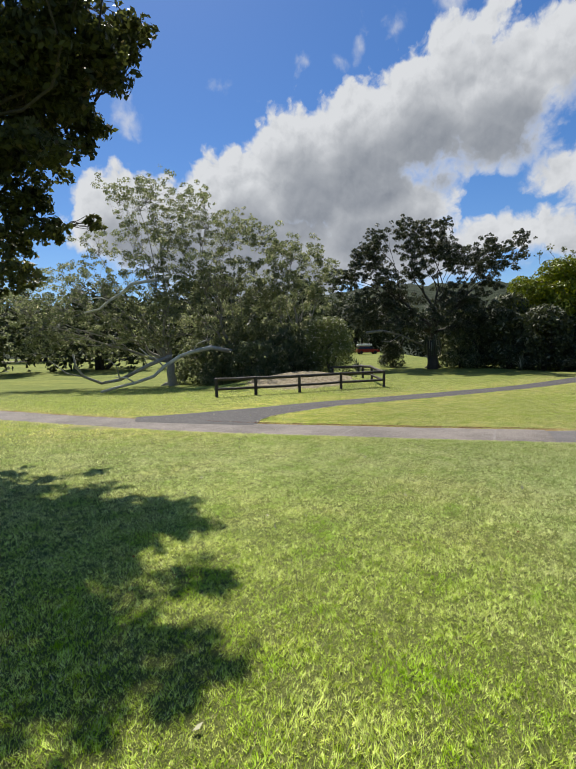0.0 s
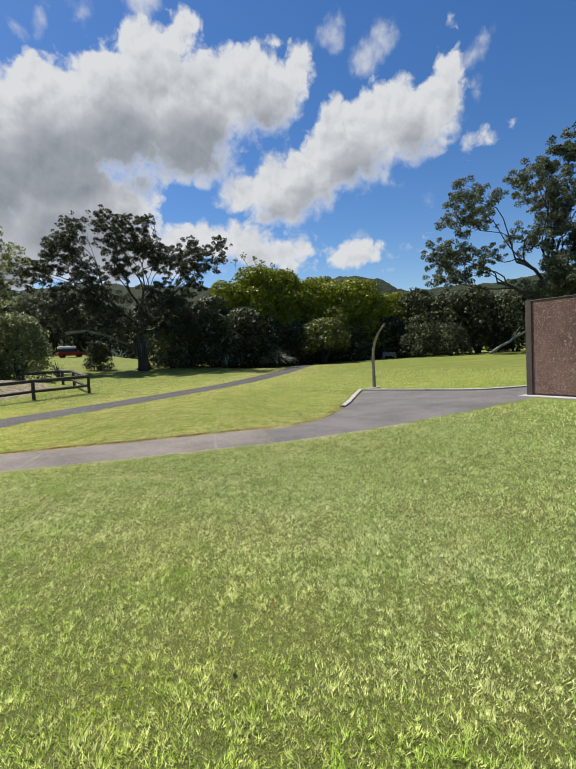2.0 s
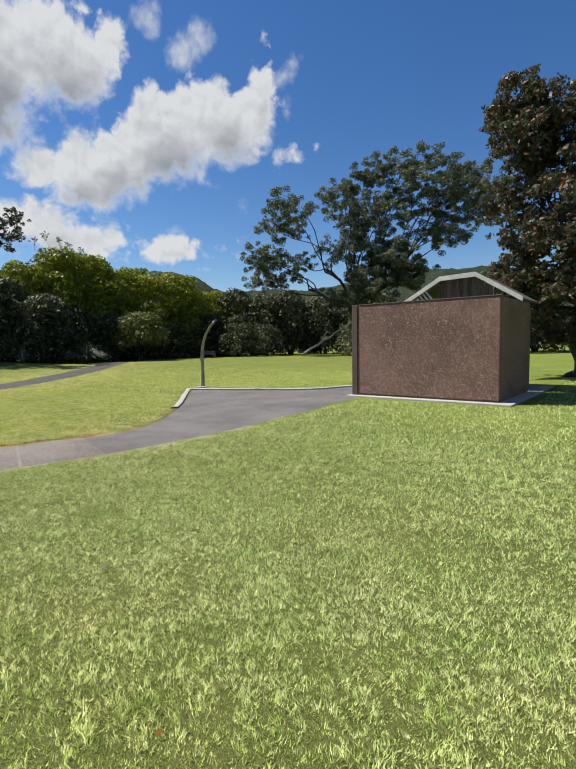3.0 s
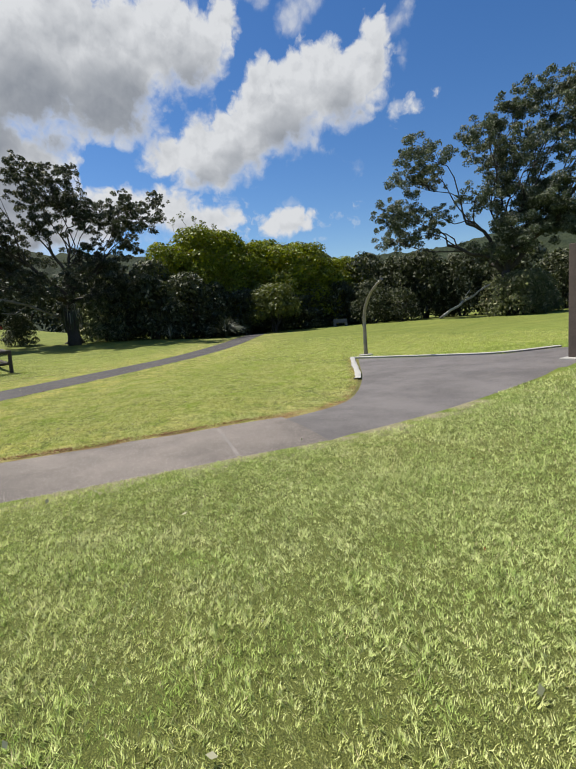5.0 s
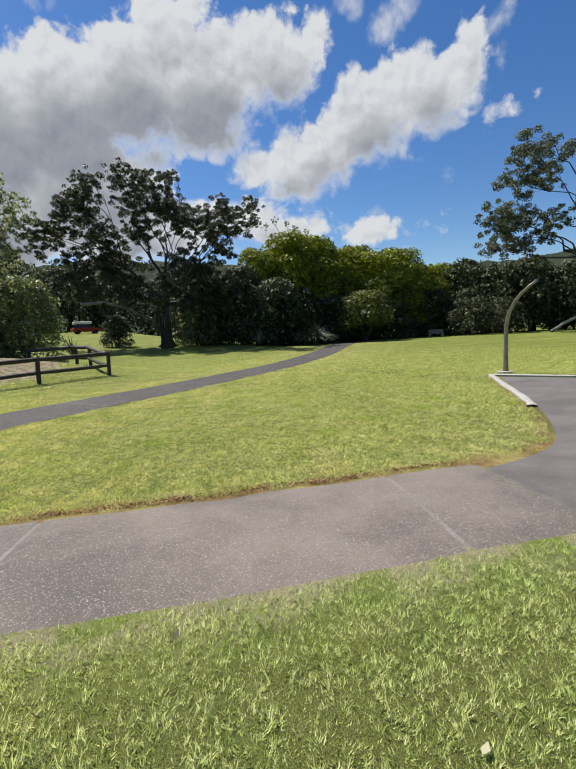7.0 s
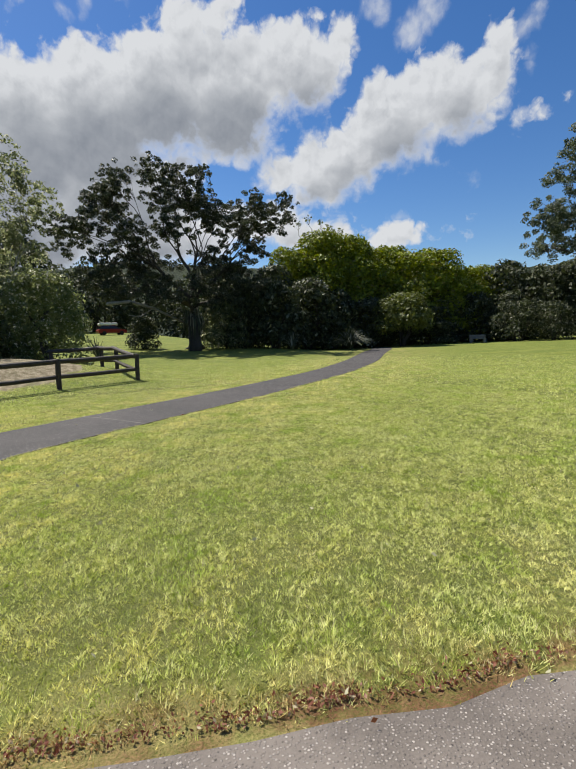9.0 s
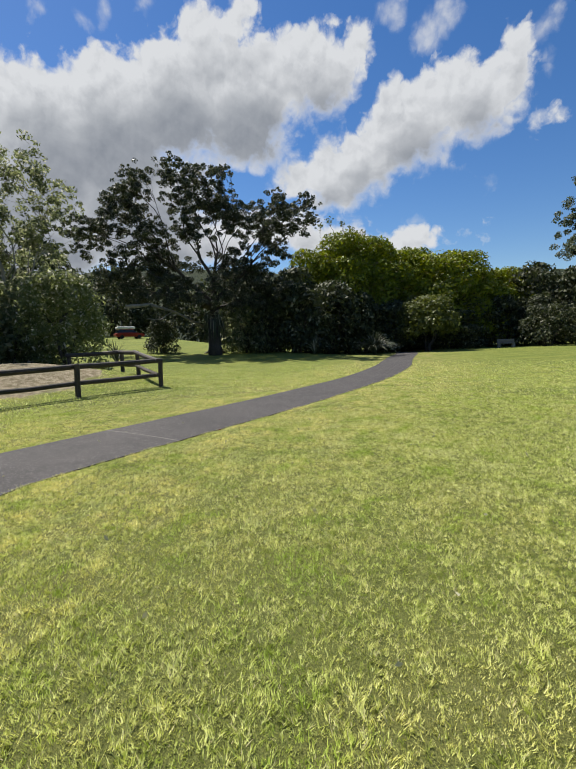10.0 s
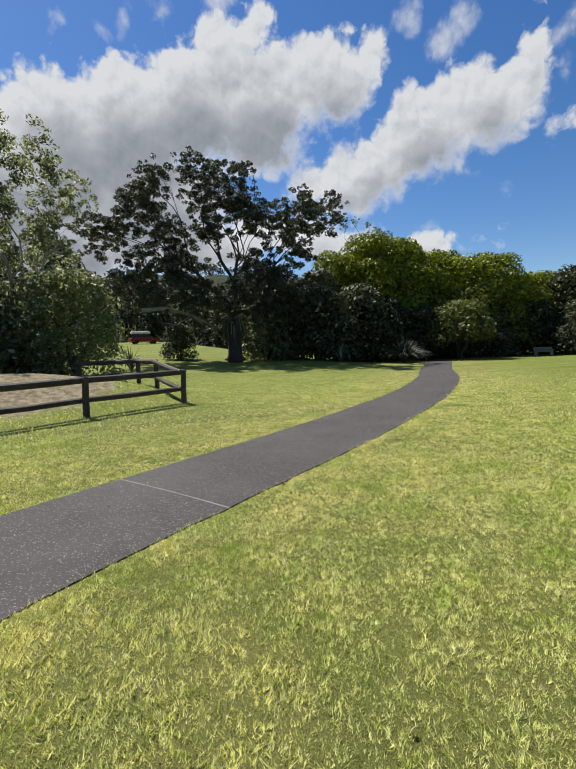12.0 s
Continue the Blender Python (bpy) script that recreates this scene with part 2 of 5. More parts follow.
CAR_RED = surface("car_red", (0.22, 0.012, 0.010), (0.30, 0.018, 0.014), 8, 1, 0.28, 0.02, 0.001)
CAR_WHITE = surface("white_load", (0.62, 0.60, 0.56), (0.78, 0.76, 0.72), 8, 1, 0.5, 0.05, 0.002)
CAR_GLASS = surface("car_glass", (0.012, 0.014, 0.016), (0.022, 0.024, 0.026), 8, 1, 0.08, 0.0, 0.001)
RUBBER = surface("tyre_rubber", (0.012, 0.012, 0.012), (0.03, 0.03, 0.03), 30, 3, 0.85)
LITTER = leaf_material("leaf_litter", (0.13, 0.04, 0.025), (0.30, 0.12, 0.07), (0.40, 0.33, 0.20), 0.15, 0.15)
FALLEN = leaf_material("fallen_leaf", (0.38, 0.36, 0.22), (0.55, 0.52, 0.36), (0.30, 0.10, 0.03), 0.12, 0.15)


def aggregate(name, ground_a, ground_b, stones, scale, share, rough=0.85, depth=0.006, sparse=1.0):
    """Exposed aggregate: pebbles of several colours set in a darker matrix."""
    m, n = material(name)
    p = spot(n)
    vor = n.add("ShaderNodeTexVoronoi", {"Vector": p, "Scale": scale}, feature="F1")
    pebble = n.ramp(vor.outputs["Distance"], 0.28, 0.46, 1.0, 0.0)
    pick = n.add("ShaderNodeSeparateColor", {0: vor.outputs["Color"]})
    light = n.math("MULTIPLY", n.math("POWER", pick.outputs[0], sparse), share * 2.0, clamp=True)
    pebble = n.math("MULTIPLY", pebble, n.ramp(n.noise(p, scale * 0.2, 3.0), 0.24, 0.44))
    broad = n.noise(p, 0.7, 7.0, 0.68)
    fine = n.noise(p, 90.0, 5.0, 0.7)
    base = n.mix(n.ramp(n.math("ADD", n.math("MULTIPLY", broad, 0.9), n.math("MULTIPLY", fine, 0.3)), 0.42, 0.76), (*ground_a, 1), (*ground_b, 1))
    stone = n.mix(pick.outputs[1], (*stones[0], 1), (*stones[1], 1))
    col = n.mix(n.math("MULTIPLY", pebble, light), base, stone)
    h = n.math("ADD", n.math("MULTIPLY", pebble, 0.7), n.math("MULTIPLY", fine, 0.3))
    sh = n.add("ShaderNodeBsdfPrincipled", {"Base Color": col, "Roughness": rough, "Normal": bump(n, h, 0.7, depth)})
    finish(n, sh.outputs[0])
    return m


PEBBLE_WALL = aggregate("exposed_aggregate", (0.10, 0.050, 0.037), (0.185, 0.098, 0.074), ((0.29, 0.19, 0.145), (0.62, 0.52, 0.44)), 36.0, 0.6, 0.8, 0.008, 1.8)
PATH_PALE = aggregate("worn_concrete_path", (0.088, 0.073, 0.061), (0.185, 0.156, 0.132), ((0.07, 0.058, 0.05), (0.40, 0.355, 0.31)), 74.0, 0.85)
ASPHALT = aggregate("dark_asphalt", (0.024, 0.0202, 0.019), (0.047, 0.040, 0.0375), ((0.03, 0.026, 0.025), (0.26, 0.24, 0.22)), 48.0, 0.5)
PAD_TOP = aggregate("grey_asphalt", (0.082, 0.073, 0.069), (0.15, 0.135, 0.127), ((0.15, 0.135, 0.13), (0.24, 0.22, 0.205)), 75.0, 0.3, sparse=1.8)

# ---- lie of the land ----
MOUND = (0.9, 31.6)


def smooth(lo, hi, v):
    s = np.clip((v - lo) / (hi - lo), 0, 1)
    return s * s * (3 - 2 * s)


def lie(x, y):
    """Height of the lawn: level by the paths, a sand mound behind the rails, a slow rise far off."""
    x, y = np.asarray(x, float), np.asarray(y, float)
    mound = 1.05 * np.exp(-((x - MOUND[0]) / 4.5) ** 2 - ((y - MOUND[1]) / 2.7) ** 2)
    rise = 0.054 * np.clip(y - 39, 0, 75) * (1 - smooth(19, 29, x))
    east = 0.006 * np.clip(np.hypot(x, y) - 45, 0, 60) * smooth(19, 29, x)
    ripple = 0.03 * np.sin(x * 0.31 + 1.3) * np.sin(y * 0.27) * smooth(6, 22, np.hypot(x - 3, y - 12))
    return mound + rise + east + ripple


def spline(points, step=0.4):
    """A smooth line through a few plan points, evenly stepped."""
    pts = np.array([points[0], *points, points[-1]], float)
    out = []
    for i in range(1, len(pts) - 2):
        p0, p1, p2, p3 = pts[i - 1:i + 3]
        k = max(2, int(np.linalg.norm(p2 - p1) / step))
        for s in np.arange(k) / k:
            out.append(0.5 * (2 * p1 + (p2 - p0) * s + (2 * p0 - 5 * p1 + 4 * p2 - p3) * s * s + (3 * p1 - p0 - 3 * p2 + p3) * s ** 3))
    out.append(pts[-1])
    return np.array(out)


WALK_1 = spline([(-40, 33), (-24, 24.3), (-14, 18.9), (-9, 16.0), (-5, 14.0), (-2, 12.6), (1, 11.6), (4, 10.68), (6.6, 9.98), (9.0, 9.75)]) + np.array([-0.015, -0.05])
WALK_2 = spline([(-4.4, 14.3), (-2.8, 15.1), (-0.6, 16.7), (1.8, 18.7), (4.2, 20.35), (7.2, 22.35), (10.2, 24.6), (14.0, 27.7), (18.8, 32.3), (24, 38.2), (31.0, 45.6), (34, 49.5)])
PAD_FAR = spline([(6.0, 10.75), (7.6, 10.8), (8.8, 11.45), (10.6, 12.95), (12.2, 14.5), (14.0, 16.25)], 0.3)
HALF_1, HALF_2 = 0.93, 0.98
STROLL = np.array([(1.6, 2.0), (2.6, 8.0), (3.6, 13.0), (5.0, 18.0)])


def off_line(line, x, y):
    x, y = np.asarray(x, float), np.asarray(y, float)
    d = np.full(x.shape, 1e9)
    for a, b in zip(line[:-1], line[1:]):
        ab = b - a
        s = np.clip(((x - a[0]) * ab[0] + (y - a[1]) * ab[1]) / (ab @ ab), 0, 1)
        d = np.minimum(d, np.hypot(x - a[0] - s * ab[0], y - a[1] - s * ab[1]))
    return d


def in_pad(x, y):
    far = np.interp(x, PAD_FAR[:, 0], PAD_FAR[:, 1], left=-99, right=99)
    back = np.interp(x, [14.0, 15.0, 16.0, 18.0, 19.0], [16.25, 13.8, 11.9, 11.1, 11.0])
    return (x > 6) & (x < 19) & (y > 9.0) & (y < np.minimum(far, back))


# ---- mesh helpers ----
def link(name, me, mats, parent=None, label=""):
    for m in mats:
        me.materials.append(m)
    ob = new(name, me)
    if parent is not None:
        ob.parent = parent
    return tagged(ob, label)


def part(name, bm, mat, parent=None, label="", smooth_faces=False):
    me = bpy.data.meshes.new(name)
    bm.to_mesh(me)
    bm.free()
    if smooth_faces:
        me.polygons.foreach_set("use_smooth", [True] * len(me.polygons))
    return link(name, me, [mat], parent, label)


def thing(name, at, label, category, group="", kind="", rz=0.0):
    ob = new(name)
    ob.empty_display_size = 0.2
    ob.matrix_world = pose(*at, 0, 0, rz)
    return tagged(ob, label, category, group, kind)


def mesh_arrays(name, verts, faces, corners):
    """A mesh from arrays, all faces with the same number of corners."""
    me = bpy.data.meshes.new(name)
    me.vertices.add(len(verts))
    me.vertices.foreach_set("co", np.asarray(verts, np.float32).ravel())
    me.loops.add(len(faces) * corners)
    me.loops.foreach_set("vertex_index", np.asarray(faces, np.int32).ravel())
    me.polygons.add(len(faces))
    me.polygons.foreach_set("loop_start", np.arange(len(faces), dtype=np.int32) * corners)
    me.update(calc_edges=True)
    return me


def box(bm, lo, hi, bevel=0.0, turn=None):
    lo, hi = Vector(lo), Vector(hi)
    m = Matrix.Translation((lo + hi) / 2) @ Matrix.Diagonal((*(hi - lo), 1))
    got = bmesh.ops.create_cube(bm, size=1.0, matrix=(turn @ m) if turn else m)
    if bevel:
        edges = list({e for v in got["verts"] for e in v.link_edges})
        bmesh.ops.bevel(bm, geom=edges, offset=bevel, segments=2, affect="EDGES", profile=0.6)
    return bm


def tube(bm, points, radii, sides=7, cap=True):
    """A tapered tube along points."""
    pts = [Vector(p) for p in points]
    rings, side = [], None
    for i, p in enumerate(pts):
        way = (pts[min(i + 1, len(pts) - 1)] - pts[max(i - 1, 0)]).normalized()
        if side is None:
            side = way.orthogonal().normalized()
        side = (side - way * side.dot(way)).normalized()
        up = way.cross(side)
        rings.append([bm.verts.new(p + (side * math.cos(a) + up * math.sin(a)) * radii[i])
                      for a in [2 * math.pi * k / sides for k in range(sides)]])
    for a, b in zip(rings[:-1], rings[1:]):
        for k in range(sides):
            bm.faces.new((a[k], a[(k + 1) % sides], b[(k + 1) % sides], b[k]))
    if cap:
        bm.faces.new(rings[0][::-1])
        bm.faces.new(rings[-1])
    return bm


def wander(rng, a, b, sag, n=6, wild=0.12):
    """A smoothly crooked line from a to b."""
    a, b = np.array(a, float), np.array(b, float)
    ln = np.linalg.norm(b - a)
    v1, v2, v3 = rng.normal(0, wild * ln * 0.22, (3, 3))
    out = []
    for i in range(n + 1):
        s = i / n
        lift = np.array([0, 0, sag * ln * 4 * s * (1 - s)])
        out.append(a + (b - a) * s + lift + v1 * math.sin(math.pi * s) + 0.6 * v2 * math.sin(2 * math.pi * s) + 0.35 * v3 * math.sin(3 * math.pi * s))
    return out


# ---- foliage ----
def leaf_mesh(name, rng, centres, spread, counts, size, up=0.35, flat=1.0, long=2.0, shell=0.0):
    """Folded four-sided leaves strewn round many centres; with a shell they gather on its sunny outside and face outwards."""
    reps = np.repeat(np.arange(len(centres)), counts)
    n = len(reps)
    d = rng.normal(0, 1, (n, 3))
    d /= np.linalg.norm(d, axis=1, keepdims=True)
    if shell:
        d += np.array([0, 0, 0.45 * shell])
        d /= np.linalg.norm(d, axis=1, keepdims=True)
    pos = centres[reps] + d * (spread[reps] * rng.random(n) ** (0.45 - 0.33 * shell))[:, None] * np.array([1, 1, flat])
    if shell:
        nor = d + rng.normal(0, 0.75 - 0.25 * shell, (n, 3))
        nor /= np.linalg.norm(nor, axis=1, keepdims=True)
        out = np.cross(nor, rng.normal(0, 1, (n, 3)))
        out /= np.linalg.norm(out, axis=1, keepdims=True)
        side = np.cross(nor, out)
    else:
        # leaves lie outwards from their twig and a little up
        out = d * 0.6 + rng.normal(0, 0.7, (n, 3)) + np.array([0, 0, up])
        out /= np.linalg.norm(out, axis=1, keepdims=True)
        side = np.cross(out, rng.normal(0, 1, (n, 3)))
        side /= np.linalg.norm(side, axis=1, keepdims=True)
        nor = np.cross(out, side)
    ln = (size * rng.uniform(0.65, 1.35, n))[:, None]
    wd = ln / long
    v = np.empty((n, 4, 3))
    v[:, 0] = pos - out * ln * 0.5
    v[:, 1] = pos + side * wd * 0.5 + nor * wd * 0.14
    v[:, 2] = pos + out * ln * 0.5
    v[:, 3] = pos - side * wd * 0.5 + nor * wd * 0.14
    f = np.arange(n * 4).reshape(n, 4)
    return mesh_arrays(name, v.reshape(-1, 3), f, 4)


def tree(name, at, clumps, label, leaf, bark, seed, trunk=0.5, fork=0.25, limbs=5, leaf_size=0.22, density=12, category="tree", fill=16, sprigs=6, base_lean=(0, 0), loose=1.2, tuft=(0.2, 0.42)):
    """A tree from its main masses of leaves: trunk, limbs that reach them, twigs, and a crown of leaves with gaps."""
    rng = np.random.default_rng(seed)
    z0 = float(lie(at[0], at[1]))
    root = thing(name, (at[0], at[1], z0), label, category)
    c = np.array(clumps, float)
    top = c[:, 2].max()
    crotch = np.array([base_lean[0], base_lean[1], top * fork])
    # trunk with flared foot
    bm = bmesh.new()
    line = wander(rng, (0, 0, -0.25), crotch, 0.0, 6, 0.25)
    tube(bm, line, [trunk * k for k in (1.75, 1.25, 1.02, 0.95, 0.9, 0.85, 0.8)], 11)
    for k in range(5):
        a = k * 1.257 + rng.uniform(-0.3, 0.3)
        tube(bm, [(0, 0, 0.7 * trunk), (math.cos(a) * 1.3 * trunk, math.sin(a) * 1.3 * trunk, 0.3 * trunk), (math.cos(a) * 2.6 * trunk, math.sin(a) * 2.6 * trunk, -0.1)],
             [0.5 * trunk, 0.4 * trunk, 0.12 * trunk], 6)
    part("trunk", bm, bark, root, smooth_faces=True)
    # share the masses out among the limbs
    far = c[:, :3] - crotch
    way = far / np.linalg.norm(far, axis=1, keepdims=True)
    seeds = [int(np.argmax(c[:, 2]))]
    while len(seeds) < min(limbs, len(c)):
        seeds.append(int(np.argmin((way @ way[seeds].T).max(axis=1))))
    owner = np.argmax(way @ way[seeds].T, axis=1)
    subs, spreads, tips = [], [], []
    for k in range(len(seeds)):
        mine = c[owner == k]
        if not len(mine):
            continue
        bm = bmesh.new()
        mid = crotch + (mine[:, :3].mean(axis=0) - crotch) * 0.55
        r0 = trunk * 0.42
        stem = wander(rng, crotch, mid, 0.04, 7, 0.3)
        tube(bm, stem, [r0 * (1 - 0.06 * i) for i in range(8)], 8)
        for x, y, z, r in mine:
            from_k = stem[rng.integers(4, 8)]
            arm = wander(rng, from_k, (x, y, z), 0.05, 7, 0.35)
            r1 = max(0.035, r0 * 0.36 * min(1, r / 1.5))
            tube(bm, arm, [r1 * (1 - 0.11 * i) for i in range(8)], 6)
            for j in range(fill):
                d = rng.normal(0, 1, 3)
                d /= np.linalg.norm(d)
                p = np.array([x, y, z]) + d * r * loose * rng.uniform(0.25, 1.0) * np.array([1.1, 1.1, 0.8])
                subs.append(p)
                spreads.append(r * rng.uniform(*tuft))
                if j < sprigs:
                    twig = wander(rng, arm[5], p, 0.05, 4, 0.3)
                    tube(bm, twig, [r1 * 0.35, r1 * 0.3, r1 * 0.24, r1 * 0.18, r1 * 0.1], 4)
        part("limb", bm, bark, root, smooth_faces=True)
    subs, spreads = np.array(subs), np.array(spreads)
    counts = np.maximum(8, (density * (spreads / leaf_size) ** 2 * rng.uniform(0.5, 1.3, len(subs)))).astype(int)
    me = leaf_mesh("crown", rng, subs, spreads, counts, leaf_size, flat=0.7, shell=0.45)
    link("crown", me, [leaf], root)
    return root


def bush_mesh(rng, size, leaf_size, lumps, per, skirt):
    """Leaves of a lumpy shrub: many rounded tufts over a dome of that radius x, radius y and height, thin inside."""
    size = np.array(size, float)
    mean = (size[0] * size[1] * size[2]) ** (1 / 3)
    lump = mean * rng.uniform(0.10, 0.25, lumps)
    turn, q = rng.uniform(0, 2 * math.pi, lumps), rng.random(lumps) ** 0.8
    reach = np.sqrt(1 - 0.93 * q ** 3) * rng.uniform(0.55, 1.08, lumps) ** 0.6
    cen = np.column_stack([np.cos(turn) * reach, np.sin(turn) * reach, q]) * (size - 0.18 * mean)
    cen[:, 2] = np.maximum(cen[:, 2], lump * 0.45) * (1 - skirt) + skirt * size[2]
    core = rng.normal(0, 0.25, (22, 3)) * size
    core[:, 2] = np.abs(core[:, 2]) * 1.2 + 0.12 * size[2] + skirt * size[2]
    cen, spread = np.vstack([cen, core]), np.concatenate([lump, np.full(22, 0.34 * mean)])
    counts = (per * (spread / leaf_size) ** 2 * rng.uniform(0.6, 1.2, len(cen))).astype(int)
    counts[lumps:] = counts[lumps:] // 3
    return leaf_mesh("crown", rng, cen, spread, counts, leaf_size, flat=0.8, shell=1.0)


def bush(name, at, label, leaf, seed, size, category="bush", group="", leaf_size=0.3, per=9, lumps=150, skirt=0.0):
    """A shrub: some crooked stems and a lumpy crown."""
    rng = np.random.default_rng(seed + 500)
    root = thing(name, (at[0], at[1], float(lie(*at)) - 0.05), label, category, group)
    for k in range(4):
        bm = bmesh.new()
        a = k * 1.57 + rng.uniform(-0.5, 0.5)
        tube(bm, wander(rng, (0.08 * size[0] * math.cos(a), 0.08 * size[1] * math.sin(a), -0.1), (0.4 * size[0] * math.cos(a), 0.4 * size[1] * math.sin(a), 0.6 * size[2]), 0.03, 5, 0.3),
             [0.022 * size[2] * (1 - 0.14 * i) for i in range(6)], 6)
        part("stem", bm, BARK_DARK, root, smooth_faces=True)
    link("crown", bush_mesh(rng, size, leaf_size, lumps, per, skirt), [leaf], root)
    return root


def turned(x, y, rz, s=1.0, sz=None, sink=0.05):
    return pose(x, y, float(lie(x, y)) - sink, 0, 0, rz) @ Matrix.Diagonal((s, s, sz or s, 1))


# ---- ground ----
def lawn_material():
    m, n = material("mown_lawn")
    p = place(n)
    sep = n.add("ShaderNodeSeparateXYZ", {0: p})
    x, y = sep.outputs[0], sep.outputs[1]
    blades = n.noise(n.add("ShaderNodeMapping", {"Vector": p, "Scale": (1, 1, 0.2)}).outputs[0], 70.0, 5.0, 0.7)
    tufts = n.noise(p, 9.0, 5.0, 0.62)
    broad = n.noise(p, 0.55, 5.0, 0.6, 0.6)
    wide = n.noise(p, 0.12, 3.0, 0.5)
    green = n.mix(n.ramp(tufts, 0.35, 0.68), (0.15, 0.20, 0.03, 1), (0.27, 0.32, 0.07, 1))
    pale = n.mix(n.ramp(tufts, 0.35, 0.68), (0.27, 0.28, 0.055, 1), (0.40, 0.385, 0.12, 1))
    lush = n.mix(n.ramp(tufts, 0.35, 0.68), (0.12, 0.185, 0.02, 1), (0.21, 0.285, 0.045, 1))
    col = n.mix(n.ramp(broad, 0.44, 0.66, 0.0, 0.75), green, pale)
    col = n.mix(n.ramp(wide, 0.5, 0.62, 0.0, 0.6), col, lush)
    col = n.mix(n.ramp(y, 9.5, 15.0, 0.0, 0.38), col, pale)
    # mown tracks across the far lawn
    wave = n.add("ShaderNodeTexWave", {"Vector": n.add("ShaderNodeMapping", {"Vector": p, "Rotation": (0, 0, radians(-35))}).outputs[0], "Scale": 0.11, "Distortion": 2.2, "Detail": 3.0, "Detail Scale": 1.2}).outputs[0]
    col = n.mix(n.math("MULTIPLY", n.ramp(wave, 0.55, 0.9), n.ramp(y, 14.0, 24.0, 0.0, 0.45)), col, (0.25, 0.27, 0.055, 1))
    mott = n.noise(n.add("ShaderNodeMapping", {"Vector": p, "Rotation": (0, 0, radians(25)), "Scale": (1, 0.4, 1)}).outputs[0], 1.9, 5.0, 0.7)
    col = n.mix(n.ramp(mott, 0.40, 0.60, 0.62, 0.0), col, (0.13, 0.175, 0.03, 1))
    streak = n.noise(n.add("ShaderNodeMapping", {"Vector": p, "Rotation": (0, 0, radians(32)), "Scale": (0.16, 0.95, 1)}).outputs[0], 0.9, 5.0, 0.62)
    col = n.mix(n.math("MULTIPLY", n.ramp(streak, 0.48, 0.62), n.ramp(y, 12.0, 24.0, 0.0, 0.6)), col, (0.35, 0.35, 0.075, 1))
    col = n.mix(n.math("MULTIPLY", n.ramp(streak, 0.34, 0.48, 1.0, 0.0), n.ramp(y, 12.0, 24.0, 0.0, 0.5)), col, (0.12, 0.165, 0.028, 1))
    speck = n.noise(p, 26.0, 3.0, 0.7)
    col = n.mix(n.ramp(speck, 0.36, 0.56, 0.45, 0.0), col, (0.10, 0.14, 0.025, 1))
    # bare, sandy ground on the mound
    dx, dy = n.math("SUBTRACT", x, MOUND[0] - 0.3), n.math("SUBTRACT", y, MOUND[1] - 0.6)
    r = n.math("SQRT", n.math("ADD", n.math("MULTIPLY", dx, dx), n.math("MULTIPLY", dy, dy)))
    bare = n.ramp(n.math("ADD", r, n.math("MULTIPLY", n.math("SUBTRACT", n.noise(p, 1.1, 4.0), 0.5), 3.2)), 3.1, 3.9, 1.0, 0.0)
    sand = n.mix(n.ramp(n.noise(p, 5.0, 6.0, 0.65), 0.35, 0.65), (0.20, 0.145, 0.095, 1), (0.46, 0.37, 0.27, 1))
    col = n.mix(bare, col, sand)
    # worn earth in a thin strip beside the pale path
    worn = n.add("ShaderNodeAttribute")
    worn.attribute_name = "worn"
    earth = n.mix(n.ramp(tufts, 0.3, 0.7), (0.15, 0.055, 0.035, 1), (0.30, 0.15, 0.085, 1))
    f = n.math("MULTIPLY", worn.outputs["Fac"], n.ramp(n.noise(p, 2.6, 5.0, 0.7), 0.30, 0.52))
    spill = n.add("ShaderNodeAttribute")
    spill.attribute_name = "spill"
    col = n.mix(n.math("MULTIPLY", spill.outputs["Fac"], n.ramp(n.noise(p, 2.2, 5.0, 0.7), 0.36, 0.56)), col, (0.34, 0.29, 0.19, 1))
    col = n.mix(f, col, earth)
    dry = n.add("ShaderNodeAttribute")
    dry.attribute_name = "dry"
    f = n.math("MULTIPLY", dry.outputs["Fac"], n.ramp(n.noise(p, 1.4, 5.0, 0.65), 0.42, 0.62))
    col = n.mix(f, col, (0.38, 0.33, 0.12, 1))
    # shade in the gaps between blades is painted dark here
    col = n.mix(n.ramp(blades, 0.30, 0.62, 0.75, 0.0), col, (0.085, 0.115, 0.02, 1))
    # thatch between the standing blades, its colour darkened for shade among the stems
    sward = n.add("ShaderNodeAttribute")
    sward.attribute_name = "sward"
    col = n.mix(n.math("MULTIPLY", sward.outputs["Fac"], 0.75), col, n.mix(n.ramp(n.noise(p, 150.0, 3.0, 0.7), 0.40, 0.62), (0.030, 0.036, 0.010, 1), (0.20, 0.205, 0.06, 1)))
    # the lawn colour is darkened from y 13 to y 24
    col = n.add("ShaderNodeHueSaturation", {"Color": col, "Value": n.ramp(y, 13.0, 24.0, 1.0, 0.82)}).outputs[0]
    h = n.math("ADD", n.math("MULTIPLY", blades, 0.6), n.math("MULTIPLY", tufts, 0.7))
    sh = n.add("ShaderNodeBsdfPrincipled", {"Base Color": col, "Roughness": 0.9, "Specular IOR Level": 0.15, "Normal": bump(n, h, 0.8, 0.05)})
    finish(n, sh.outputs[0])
    return m


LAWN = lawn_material()


